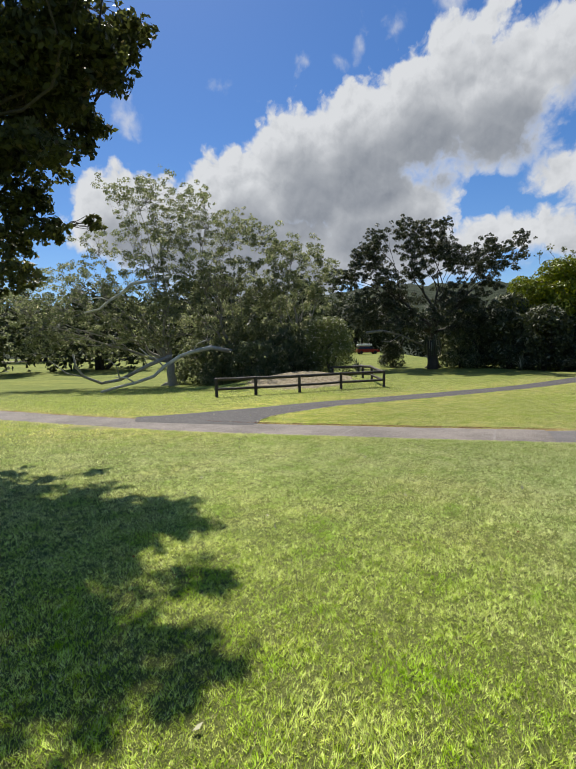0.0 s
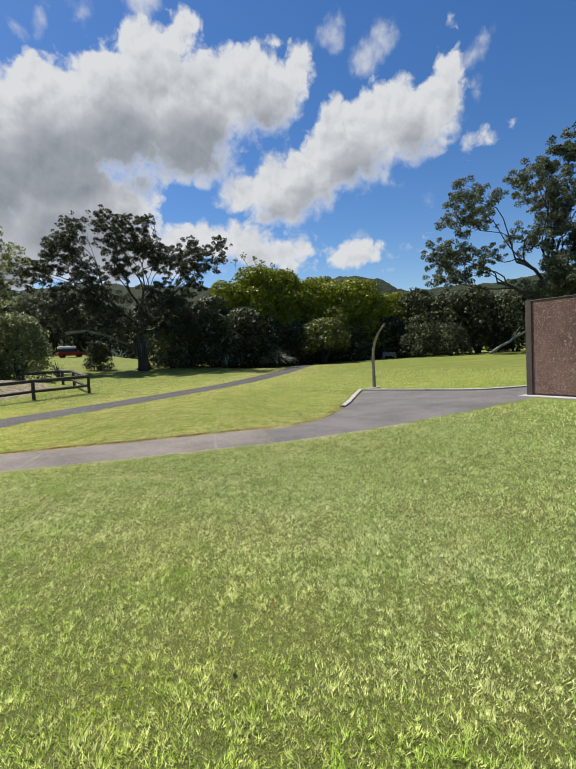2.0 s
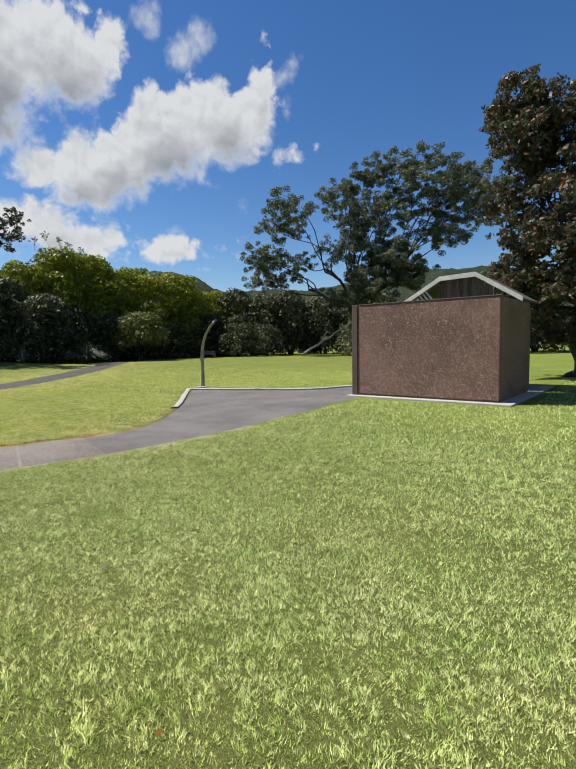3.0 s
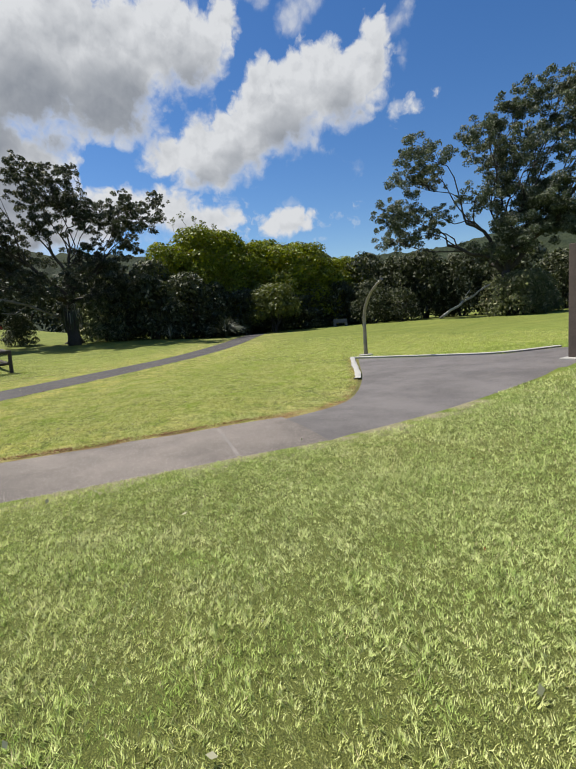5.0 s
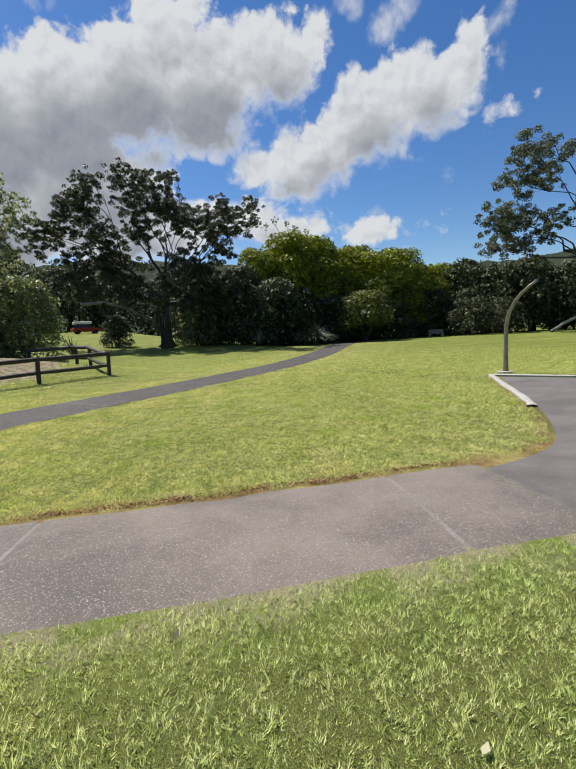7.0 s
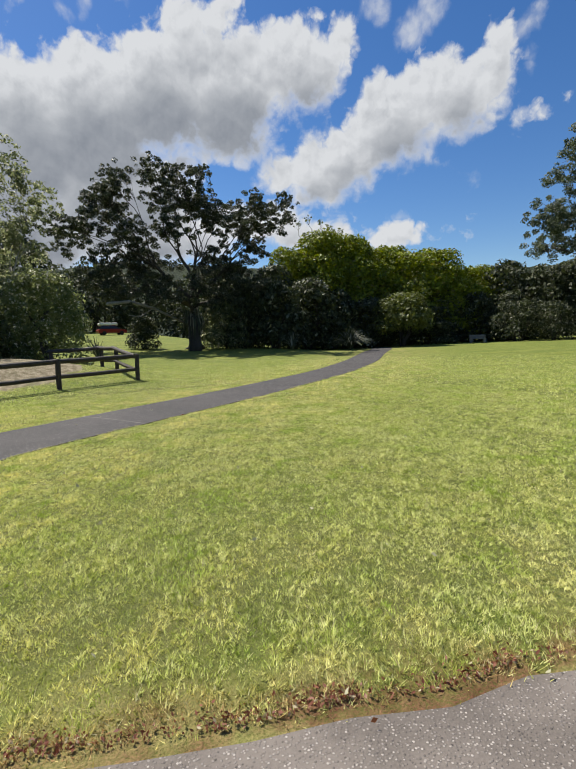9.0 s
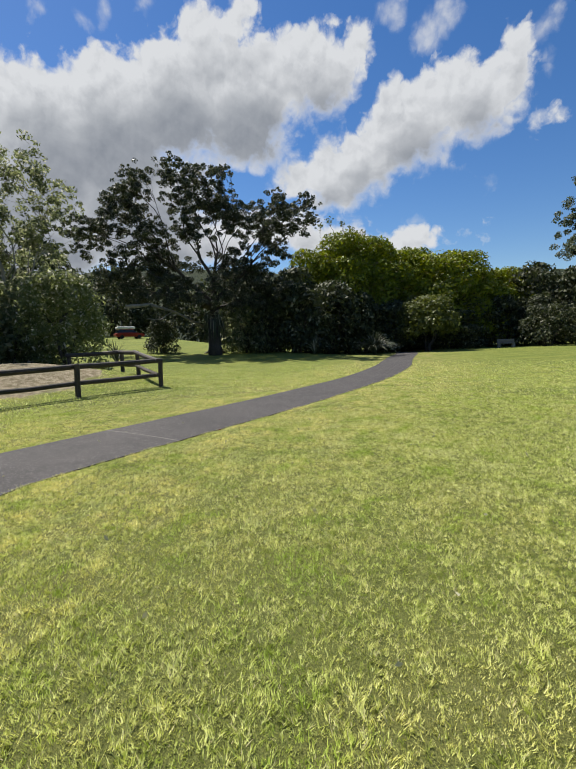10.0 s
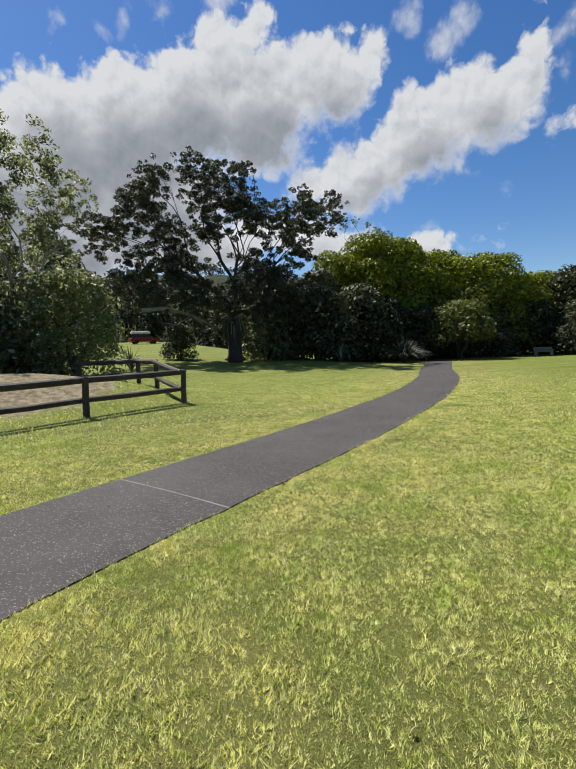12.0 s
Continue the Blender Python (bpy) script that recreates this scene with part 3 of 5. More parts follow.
def build_ground():
    def steps(lo, hi, fine, far):
        inner = np.arange(lo, hi, fine)
        out, s, v = [], fine, hi
        while v < far:
            out.append(v)
            s *= 1.22
            v += s
        left, s, v = [], fine, lo
        while v > -far:
            s *= 1.22
            v -= s
            left.append(v)
        return np.array(left[::-1] + list(inner) + out)

    xs, ys = steps(-10, 16, 0.3, 3500), steps(-2, 38, 0.3, 3500)
    gx, gy = np.meshgrid(xs, ys)
    gz = lie(gx, gy)
    nx, ny = len(xs), len(ys)
    v = np.stack([gx, gy, gz], -1).reshape(-1, 3)
    i = (np.arange(ny - 1)[:, None] * nx + np.arange(nx - 1)).ravel()
    me = mesh_arrays("ground", v, np.stack([i, i + 1, i + nx + 1, i + nx], 1), 4)
    me.polygons.foreach_set("use_smooth", [True] * len(me.polygons))
    px, py = v[:, 0], v[:, 1]
    d1, d2 = off_line(WALK_1, px, py) - HALF_1, off_line(WALK_2, px, py) - HALF_2
    pad = off_line(PAD_FAR, px, py)
    far_side = py > np.interp(px, WALK_1[:, 0], WALK_1[:, 1])
    worn = np.where(far_side, 1 - smooth(0.06, 0.28, np.minimum(d1, pad)), 0.0)
    dry = np.maximum(1 - smooth(0.4, 4.8, d2), 0.8 * (1 - smooth(0.3, 2.5, d1)) * far_side)
    spill = np.where(far_side | (px > 9), 0.0, 1 - smooth(0.1, 0.4, d1))
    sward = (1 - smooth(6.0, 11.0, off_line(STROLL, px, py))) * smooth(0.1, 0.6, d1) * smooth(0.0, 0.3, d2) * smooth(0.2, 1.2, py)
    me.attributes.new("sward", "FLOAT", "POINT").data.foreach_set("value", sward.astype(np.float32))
    me.attributes.new("spill", "FLOAT", "POINT").data.foreach_set("value", spill.astype(np.float32))
    me.attributes.new("worn", "FLOAT", "POINT").data.foreach_set("value", worn.astype(np.float32))
    me.attributes.new("dry", "FLOAT", "POINT").data.foreach_set("value", dry.astype(np.float32))
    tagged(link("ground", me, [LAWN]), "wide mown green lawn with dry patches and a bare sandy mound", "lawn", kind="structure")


build_ground()


def ribbon(name, left, right, mat, parent=None, up=0.02, down=0.12, label="", crown=0.012):
    """A paved strip between two edge lines, with thickness."""
    left, right = np.asarray(left), np.asarray(right)
    k, cols = len(left), 5
    rows = []
    for j in range(cols):
        s = j / (cols - 1)
        xy = left * (1 - s) + right * s
        rows.append(np.column_stack([xy, lie(xy[:, 0], xy[:, 1]) + up + crown * math.sin(math.pi * s)]))
    v = np.stack(rows, 1).reshape(-1, 3)
    low = np.vstack([rows[0], rows[-1]]) - np.array([0, 0, down])
    f = []
    for a in range(k - 1):
        for j in range(cols - 1):
            q = a * cols + j
            f.append((q + cols, q + cols + 1, q + 1, q))
        o = k * cols + a
        f.append((a * cols, o, o + 1, (a + 1) * cols))
        e = k * cols + k + a
        f.append((a * cols + cols - 1, (a + 1) * cols + cols - 1, e + 1, e))
    me = mesh_arrays(name, np.vstack([v, low]), f, 4)
    me.polygons.foreach_set("use_smooth", [False] * len(f))
    return link(name, me, [mat], parent, label)


def edges(line, half, rag=0.0, seed=1):
    rng = np.random.default_rng(seed)
    t = np.gradient(line, axis=0)
    t /= np.linalg.norm(t, axis=1, keepdims=True)
    nrm = np.column_stack([-t[:, 1], t[:, 0]])
    a, b = rng.normal(0, rag, (len(line), 1)), rng.normal(0, rag, (len(line), 1))
    return line + nrm * (half + a), line - nrm * (half + b)


# pale concrete footpath in cast lengths
footpath = thing("footpath", (0, 0, 0), "pale worn concrete footpath in cast lengths across the lawn", "footpath", kind="structure")
L1, R1 = edges(WALK_1, HALF_1, 0.025, 4)
run = np.concatenate([[0], np.cumsum(np.linalg.norm(np.diff(WALK_1, axis=0), axis=1))])
joint_at = np.interp(5.2, WALK_1[:, 0], run)
last = np.interp(6.3, WALK_1[:, 0], run)
cuts = [c for c in np.arange(joint_at - 15 * 3.3, last, 3.3) if c > 0.5] + [last]


def on_run(line, s):
    return np.column_stack([np.interp(s, run, line[:, 0]), np.interp(s, run, line[:, 1])])


SKEW = 0.22
start = 0.0
for cut in cuts:
    s = np.linspace(start, cut - 0.042, max(3, int((cut - start) / 0.35)))
    ribbon("slab", on_run(L1, s), on_run(R1, s - SKEW), PATH_PALE, footpath, up=-0.003, crown=0.024)
    if cut < last:
        s = np.linspace(cut - 0.044, cut + 0.002, 2)
        ribbon("joint", on_run(L1, s), on_run(R1, s - SKEW), SEAM, footpath, up=-0.005, crown=0.024, label="pale sand-filled joint")
    start = cut

# dark asphalt path that leaves it at a fork
asphalt_path = thing("asphalt_path", (0, 0, 0), "dark asphalt path curving over the lawn towards the bushes", "path", kind="structure")
L2, R2 = edges(WALK_2, HALF_2, 0.008, 6)
# its near edge swings wide into the fork
R2b = R2.copy()
ahead = np.linspace(0, 1, 17)[:, None]
nose = np.array([(-4.2, 13.3), (-2.6, 12.85), (-0.75, 12.35), (-0.54, 13.0), (-0.5, 13.8), (-0.3, 14.6), (0.2, 15.4), (0.8, 16.15), R2[16]])
R2b[:17] = np.column_stack([np.interp(ahead[:, 0], np.linspace(0, 1, len(nose)), nose[:, c]) for c in (0, 1)])
ribbon("surface", L2, R2b, ASPHALT, asphalt_path, up=0.012)
run2 = np.concatenate([[0], np.cumsum(np.linalg.norm(np.diff(WALK_2, axis=0), axis=1))])
seam = np.interp(3.75, WALK_2[:, 0], run2) + np.array([-0.012, 0.012])
ribbon("seam", np.column_stack([np.interp(seam, run2, L2[:, 0]), np.interp(seam, run2, L2[:, 1])]),
       np.column_stack([np.interp(seam - 0.22, run2, R2[:, 0]), np.interp(seam - 0.22, run2, R2[:, 1])]), SEAM, asphalt_path, up=0.0135, label="pale cracked seam")

# wide paved place before the shelter
paved = thing("paved_area", (0, 0, 0), "grey asphalt apron with a pale concrete edge", "pavement", kind="structure")
far_edge = np.vstack([PAD_FAR, [(15.0, 13.9), (16.0, 12.0), (18.0, 11.2)]])
near_edge = np.column_stack([far_edge[:, 0].copy(), np.full(len(far_edge), 9.05)])
near_edge[:, 0] = np.interp(np.arange(len(far_edge)), [0, len(PAD_FAR) - 1, len(far_edge) - 1], [6.0, 13.2, 17.5])
near_edge[:, 1] = np.interp(near_edge[:, 0], [6.0, 6.6, 8, 10, 12, 14, 18], [9.14, 9.03, 8.87, 8.80, 8.85, 9.1, 9.5])
# the apron begins where the last cast length ends
far_edge[0], near_edge[0] = on_run(L1, [last - 0.04])[0], on_run(R1, [last - 0.04 - SKEW])[0]
ribbon("apron", far_edge, near_edge, PAD_TOP, paved, up=-0.003, crown=0.024)
kerb_line = PAD_FAR[int(len(PAD_FAR) * 0.45):]
kl, kr = edges(kerb_line, 0.075, 0.01, 3)
ribbon("kerb", kl, kr, CONCRETE, paved, up=0.04, label="pale concrete kerb")
back_line = spline([(14.0, 16.3), (14.55, 15.0), (15.2, 13.6), (16.1, 12.1), (18.2, 11.2)], 0.3)
kl, kr = edges(back_line, 0.12, 0.0, 3)
ribbon("edging", kl, kr, CONCRETE, paved, up=0.045, label="pale concrete edging")

# ---- far country ----
def hill_material():
    m, n = material("wooded_hill")
    p = place(n)
    crowns = n.add("ShaderNodeTexVoronoi", {"Vector": p, "Scale": 0.16}, feature="F1")
    f = n.math("ADD", n.math("MULTIPLY", n.noise(p, 0.25, 6.0, 0.65), 0.6), n.math("MULTIPLY", crowns.outputs["Distance"], 0.35))
    col = n.mix(n.ramp(f, 0.3, 0.75), (0.032, 0.042, 0.022, 1), (0.013, 0.02, 0.012, 1))
    col = n.mix(n.ramp(n.noise(p, 0.02, 4.0), 0.5, 0.65, 0.0, 0.5), col, (0.045, 0.055, 0.025, 1))
    sh = n.add("ShaderNodeBsdfPrincipled", {"Base Color": col, "Roughness": 0.95, "Specular IOR Level": 0.1, "Normal": bump(n, f, 1.0, 3.0)})
    finish(n, sh.outputs[0])
    return m


HILL = hill_material()


def build_hills():
    az = np.radians(np.linspace(-75, 190, 420))
    deg = np.degrees(az)
    ridge = np.interp(deg, [-75, -40, -10, 2, 10, 18, 28, 34, 38, 42, 46, 49, 56, 64, 72, 82, 95, 130, 190],
                      [3.0, 6.0, 8.4, 9.0, 9.2, 9.0, 8.8, 8.9, 9.2, 8.8, 7.2, 6.7, 7.0, 8.0, 9.0, 8.0, 6.0, 4.0, 3.0])
    rr = np.linspace(0, 1, 36)
    rad = 190 + 420 * rr
    rng = np.random.default_rng(5)
    v = np.empty((len(az), len(rr), 3))
    for j, r in enumerate(rad):
        prof = math.sin(min(1.0, rr[j] / 0.8) * math.pi / 2) ** 1.5
        x, y = 1.5 + np.sin(az) * r, 3 + np.cos(az) * r
        z = 610 * 0.8 * np.tan(np.radians(ridge)) * prof * (r / 530 if r < 530 else 1.0)
        rough = np.array([noise.fractal(Vector((a / 60, b / 60, 0.3)), 0.8, 2.1, 5) for a, b in zip(x, y)])
        z = z + rough * 7 * prof + rng.normal(0, 1.1, len(az)) * prof - 1.5 * (1 - prof)
        v[:, j] = np.column_stack([x, y, z])
    na, nr = len(az), len(rr)
    i = (np.arange(na - 1)[:, None] * nr + np.arange(nr - 1)).ravel()
    me = mesh_arrays("wooded_hills", v.reshape(-1, 3), np.stack([i, i + 1, i + nr + 1, i + nr], 1), 4)
    tagged(link("wooded_hills", me, [HILL]), "dark forested hills beyond the park", "hills", kind="structure")


build_hills()

# ---- big trees ----
TREE_A_LEFT = [
    (-10.5, 0.9, 10.3, 1.1), (-8.6, 1.2, 10.6, 1.4), (-9.3, 5.0, 9.8, 1.3), (-6.2, 2.6, 11.9, 1.7), (-6.5, -0.4, 13.2, 1.3), (-5.8, 1.5, 15.0, 1.0),
    (-6.9, 2.2, 12.8, 1.4), (-4.9, -0.5, 9.7, 1.6), (-4.7, 3.0, 8.5, 1.7), (-7.5, 0.0, 7.8, 1.3), (-2.8, 0.2, 15.1, 1.4), (-1.0, 0.4, 15.2, 1.2),
    (-1.9, 0.2, 13.2, 1.7), (0.3, 0.5, 14.2, 1.7), (1.6, 1.0, 16.1, 0.6)]
TREE_A_RIGHT = [
    (1.3, 2.5, 12.9, 1.9), (-1.9, -0.7, 10.3, 1.6), (2.2, 0.2, 12.4, 1.5), (3.1, 0.2, 11.3, 1.4), (4.4, -2.8, 11.4, 1.6), (4.4, -4.6, 12.1, 1.0),
    (9.2, -0.0, 13.4, 1.2), (6.3, -3.4, 10.7, 1.2), (7.9, -3.8, 11.2, 0.5), (5.1, 0.8, 10.7, 1.3), (5.5, -1.3, 9.1, 1.2), (-2.8, 0.8, 7.0, 1.8),
    (-5.1, 3.4, 6.5, 1.9), (-8.3, -0.2, 6.0, 1.4), (2.2, 0.6, 8.0, 1.8), (3.4, -1.9, 6.9, 1.6)]
TREE_A_LOW = [(-2.0, -1.5, 4.7, 1.3), (-4.5, -1.0, 4.9, 1.4), (1.6, -1.5, 4.6, 1.3), (3.6, -1.5, 4.2, 1.5), (-6.6, 0.0, 4.8, 1.2), (0.2, -1.8, 5.8, 1.4), (5.6, -1.0, 5.2, 1.6)]
TREE_B_UPPER = [
    (-6.5, 6.1, 19.5, 2.1), (-3.9, 9.8, 18.3, 1.8), (-1.2, 8.7, 18.4, 1.5), (-7.5, 9.9, 13.6, 1.8), (-4.1, 9.7, 13.6, 1.8), (-4.7, 5.8, 12.5, 1.4),
    (-4.6, 12.4, 11.1, 1.7), (-3.1, 9.3, 11.3, 1.5), (-3.0, 1.5, 20.7, 1.9), (1.7, 1.7, 23.2, 2.1), (1.7, -0.9, 23.9, 2.0), (3.1, -3.1, 25.0, 2.2),
    (5.4, -5.4, 25.8, 2.0), (3.9, -8.5, 24.9, 2.1), (7.3, -9.9, 24.3, 2.0), (9.3, -11.9, 23.5, 2.2), (4.8, -15.0, 20.2, 2.1), (1.4, 2.6, 19.7, 2.1),
    (0.0, -1.7, 19.4, 2.1), (2.2, -4.4, 21.0, 2.1)]
TREE_B_LOWER = [
    (1.3, -7.8, 20.8, 2.0), (6.5, -9.4, 20.8, 2.1), (5.0, -12.7, 18.9, 2.0), (2.8, 0.2, 16.8, 2.2), (0.7, -4.6, 16.8, 1.9), (0.3, 0.4, 14.1, 2.1),
    (-2.0, 2.2, 13.3, 1.7), (2.0, -2.1, 13.2, 2.3), (0.7, -5.9, 12.4, 2.2), (-1.1, -2.7, 9.6, 2.4), (3.9, -3.7, 10.5, 2.3), (7.3, -10.0, 17.4, 2.1),
    (4.9, -8.3, 15.2, 1.6), (1.1, -3.7, 11.6, 2.0), (-0.2, -1.1, 10.1, 1.8), (2.2, -6.3, 9.7, 2.2), (10.0, -12.6, 17.9, 1.9), (3.2, -10.5, 14.1, 1.8), (6.2, -6.5, 18.4, 1.7), (-2.2, -0.8, 7.6, 2.0), (1.4, 4.3, 7.4, 1.8)]
TREE_C_WEST = [
    (-3.6, -0.4, 15.4, 1.3), (-1.8, 0.1, 14.9, 1.6), (-0.8, 2.2, 16.2, 1.6), (-0.7, 1.3, 12.5, 1.7), (-2.9, 0.7, 12.4, 1.7), (0.9, -2.1, 6.4, 1.7),
    (-3.1, -1.5, 7.3, 1.7), (-4.2, -3.3, 8.5, 1.5), (-1.1, -1.9, 4.9, 1.5), (-5.9, -3.1, 5.7, 1.5), (-8.3, -0.5, 7.6, 1.4), (-7.7, -4.1, 4.9, 1.1),
    (-1.1, -1.4, 9.5, 1.8), (-5.3, -1.5, 11.1, 1.2), (-10.7, -1.2, 6.0, 1.4)]
TREE_C_MIDDLE = [
    (-4.3, 1.7, 14.9, 1.6), (-3.2, 0.6, 15.5, 1.1), (-1.2, -1.6, 13.4, 1.4), (0.1, 0.2, 12.7, 1.5), (-1.3, 0.9, 11.7, 1.7), (-2.3, -2.6, 8.6, 1.8),
    (-1.4, 0.7, 5.9, 2.1), (-3.7, -1.2, 10.9, 1.4), (0.4, 0.5, 9.1, 1.7), (-3.0, 0.4, 5.1, 1.7), (1.1, 1.0, 7.5, 1.7)]
TREE_C_EAST = [
    (-3.9, 0.1, 12.8, 1.3), (-2.3, 0.2, 11.8, 1.5), (-0.2, -1.3, 10.9, 1.5), (1.5, -0.0, 10.3, 1.3), (-1.0, -1.7, 8.9, 1.7), (-3.6, -0.1, 9.2, 1.7),
    (-2.8, 0.1, 5.9, 2.1), (0.1, 1.2, 6.8, 1.8), (1.8, -0.5, 7.4, 1.1), (1.3, -2.1, 4.0, 1.4), (-0.3, 0.1, 3.7, 1.7), (-2.0, -1.3, 3.7, 1.6),
    (2.3, 1.1, 9.3, 1.1)]
TREE_C_WEST_LOW = [(-8.3, -3.0, 3.5, 1.2), (-7.4, -0.1, 3.8, 1.3), (-3.8, -1.8, 5.4, 1.6), (-2.8, 0.4, 3.5, 1.2), (-9.6, -1.1, 6.7, 1.6), (-10.0, -3.3, 3.9, 1.3), (-7.0, -2.2, 8.8, 1.3), (-10.8, -3.6, 6.5, 1.6), (-3.9, -2.7, 3.1, 1.1), (-1.1, -0.4, 7.4, 1.4)]
TREE_C_MIDDLE_LOW = [(-5.3, -1.8, 3.8, 1.5), (-1.9, -1.3, 3.8, 1.7), (0.5, -1.2, 3.7, 1.5), (-3.6, -1.8, 8.0, 1.5), (-4.5, 0.6, 12.5, 1.3), (-0.7, -0.4, 8.2, 1.5), (2.0, -0.7, 3.3, 1.3)]
TREE_NEAR = [
    (0.6, 0.0, 7.8, 0.8), (1.3, 0.4, 8.1, 0.8), (1.1, 2.2, 8.7, 0.7), (0.8, 0.1, 6.8, 0.8), (1.5, 0.4, 6.9, 0.6), (2.0, 0.8, 7.4, 0.4),
    (0.4, 0.2, 6.0, 0.6), (1.4, -0.5, 5.5, 0.5), (1.3, 1.0, 6.3, 0.4), (1.1, 2.2, 7.2, 0.3), (0.4, 0.5, 5.0, 0.4), (-0.1, 0.8, 4.2, 0.4),
    (1.7, 2.7, 9.8, 0.5), (2.0, 2.5, 9.4, 0.3), (0.6, 1.2, 4.5, 0.2), (1.1, 1.9, 4.9, 0.2), (-0.1, 1.1, 3.7, 0.4), (0.2, -0.8, 7.0, 0.8),
    (-0.6, -0.5, 6.4, 0.8), (-0.1, -0.7, 5.5, 0.7), (0.3, -0.6, 8.5, 1.0), (0.8, 0.8, 9.6, 1.1), (1.8, 0.5, 9.2, 0.7)]
# its boughs over the lawn, each by the spot that it shades at that height
TREE_NEAR_SHADE = [
    (-3.2, 5.0, 7.5, 0.8), (-2.4, 4.9, 8.0, 0.7), (-1.7, 4.85, 8.3, 0.6), (-1.1, 4.7, 8.3, 0.5), (-0.65, 4.65, 8.5, 0.45), (-1.6, 4.2, 7.5, 0.7),
    (-0.95, 3.9, 7.5, 0.34), (-2.4, 4.1, 7.0, 0.8), (-1.35, 3.3, 7.5, 0.36), (0.05, 3.25, 9.0, 0.16), (-2.0, 3.2, 7.0, 0.7), (-1.2, 2.4, 8.0, 0.5), (-0.6, 2.3, 8.5, 0.4),
    (-0.1, 2.25, 9.0, 0.38), (0.2, 2.15, 9.0, 0.32), (-1.5, 2.0, 8.0, 0.6), (-0.5, 1.75, 9.0, 0.35), (-0.9, 1.6, 8.5, 0.4)]
TREE_E = [
    (1.0, 6.7, 13.0, 0.7), (0.7, 5.9, 12.8, 1.0), (-1.7, 5.8, 10.7, 0.8), (0.0, 5.5, 10.6, 0.9), (-0.3, 5.7, 9.2, 0.8), (1.4, 6.5, 8.6, 0.8),
    (-1.8, 5.2, 6.8, 0.8), (-1.4, 5.6, 5.8, 0.7), (0.4, 5.4, 5.2, 0.9), (-0.2, 5.5, 3.8, 0.6), (1.2, 6.2, 3.7, 0.4), (-0.6, 4.5, 11.0, 1.3),
    (-1.3, 3.7, 8.7, 1.2), (2.4, 4.4, 7.5, 1.4), (-1.1, 3.2, 10.7, 1.2), (-1.6, 2.7, 6.7, 1.1), (-0.9, 4.5, 12.3, 1.1), (-0.6, 3.4, 4.8, 1.0)]
tree("pohutukawa_tree", (15.2, 52.2), TREE_A_LEFT + TREE_A_RIGHT + TREE_A_LOW, "tall spreading dark-leaved tree with open crown beside bushes", LEAF_GREY, BARK_DARK, 11,
     trunk=0.46, fork=0.24, limbs=9, leaf_size=0.2, density=28, fill=48, loose=1.4, tuft=(0.13, 0.29))
tree("coastal_tree", (57, 31.5), [(x, y, 0.945 * z, r * (1.25 if y > 5 else 1.05)) for x, y, z, r in TREE_B_UPPER] + [(x, y, z, r * 1.2) for x, y, z, r in TREE_B_LOWER], "very large spreading tree with a long low side limb", LEAF_COAST, BARK_DARK, 12,
     trunk=0.62, fork=0.2, limbs=9, leaf_size=0.25, density=22, fill=42, loose=1.25, tuft=(0.14, 0.30))
tree("sprawling_tree", (-10, 38), TREE_C_WEST + TREE_C_WEST_LOW, "sprawling grey-green tree with thin crown and bare lower limbs", LEAF_SAGE, BARK, 13,
     trunk=0.34, fork=0.12, limbs=7, leaf_size=0.17, density=13, fill=42, sprigs=16, loose=1.6, tuft=(0.12, 0.28))
tree("sprawling_tree", (-5, 39), TREE_C_MIDDLE + TREE_C_MIDDLE_LOW, "sprawling grey-green tree with thin light crown", LEAF_SAGE, BARK, 14,
     trunk=0.34, fork=0.14, limbs=6, leaf_size=0.17, density=13, fill=42, sprigs=16, loose=1.6, tuft=(0.12, 0.28))
tree("sprawling_tree", (0.5, 40.5), TREE_C_EAST, "dense grey-green tree beside the sandy mound", LEAF_SAGE, BARK, 15,
     trunk=0.32, fork=0.14, limbs=6, leaf_size=0.18, density=15, fill=44, sprigs=12, loose=1.5, tuft=(0.13, 0.30))
tree("shade_tree", (-6.4, 8.7), [(x + 1.5, y - 0.5, z, r) for x, y, z, r in TREE_NEAR] +
     [(x - 0.2327 * z + 6.4, y + 0.6063 * z - 8.7, z, r) for x, y, z, r in TREE_NEAR_SHADE] +
     [(2.0, 0.0, 5.0, 0.5), (1.7, -0.2, 4.3, 0.5), (2.3, 0.15, 4.4, 0.35), (1.8, -0.1, 5.7, 0.7), (2.3, 0.2, 6.0, 0.6), (1.6, -0.2, 3.5, 0.45), (-0.7, -1.0, 6.8, 1.2), (-1.4, 0.5, 7.5, 1.2), (-1.2, -1.5, 5.6, 1.0)],
     "dark broad-leaved tree that shades the lawn", LEAF_NEAR, BARK_DARK, 16, trunk=0.24, fork=0.42, limbs=8, leaf_size=0.15, density=26, fill=20, loose=1.25)
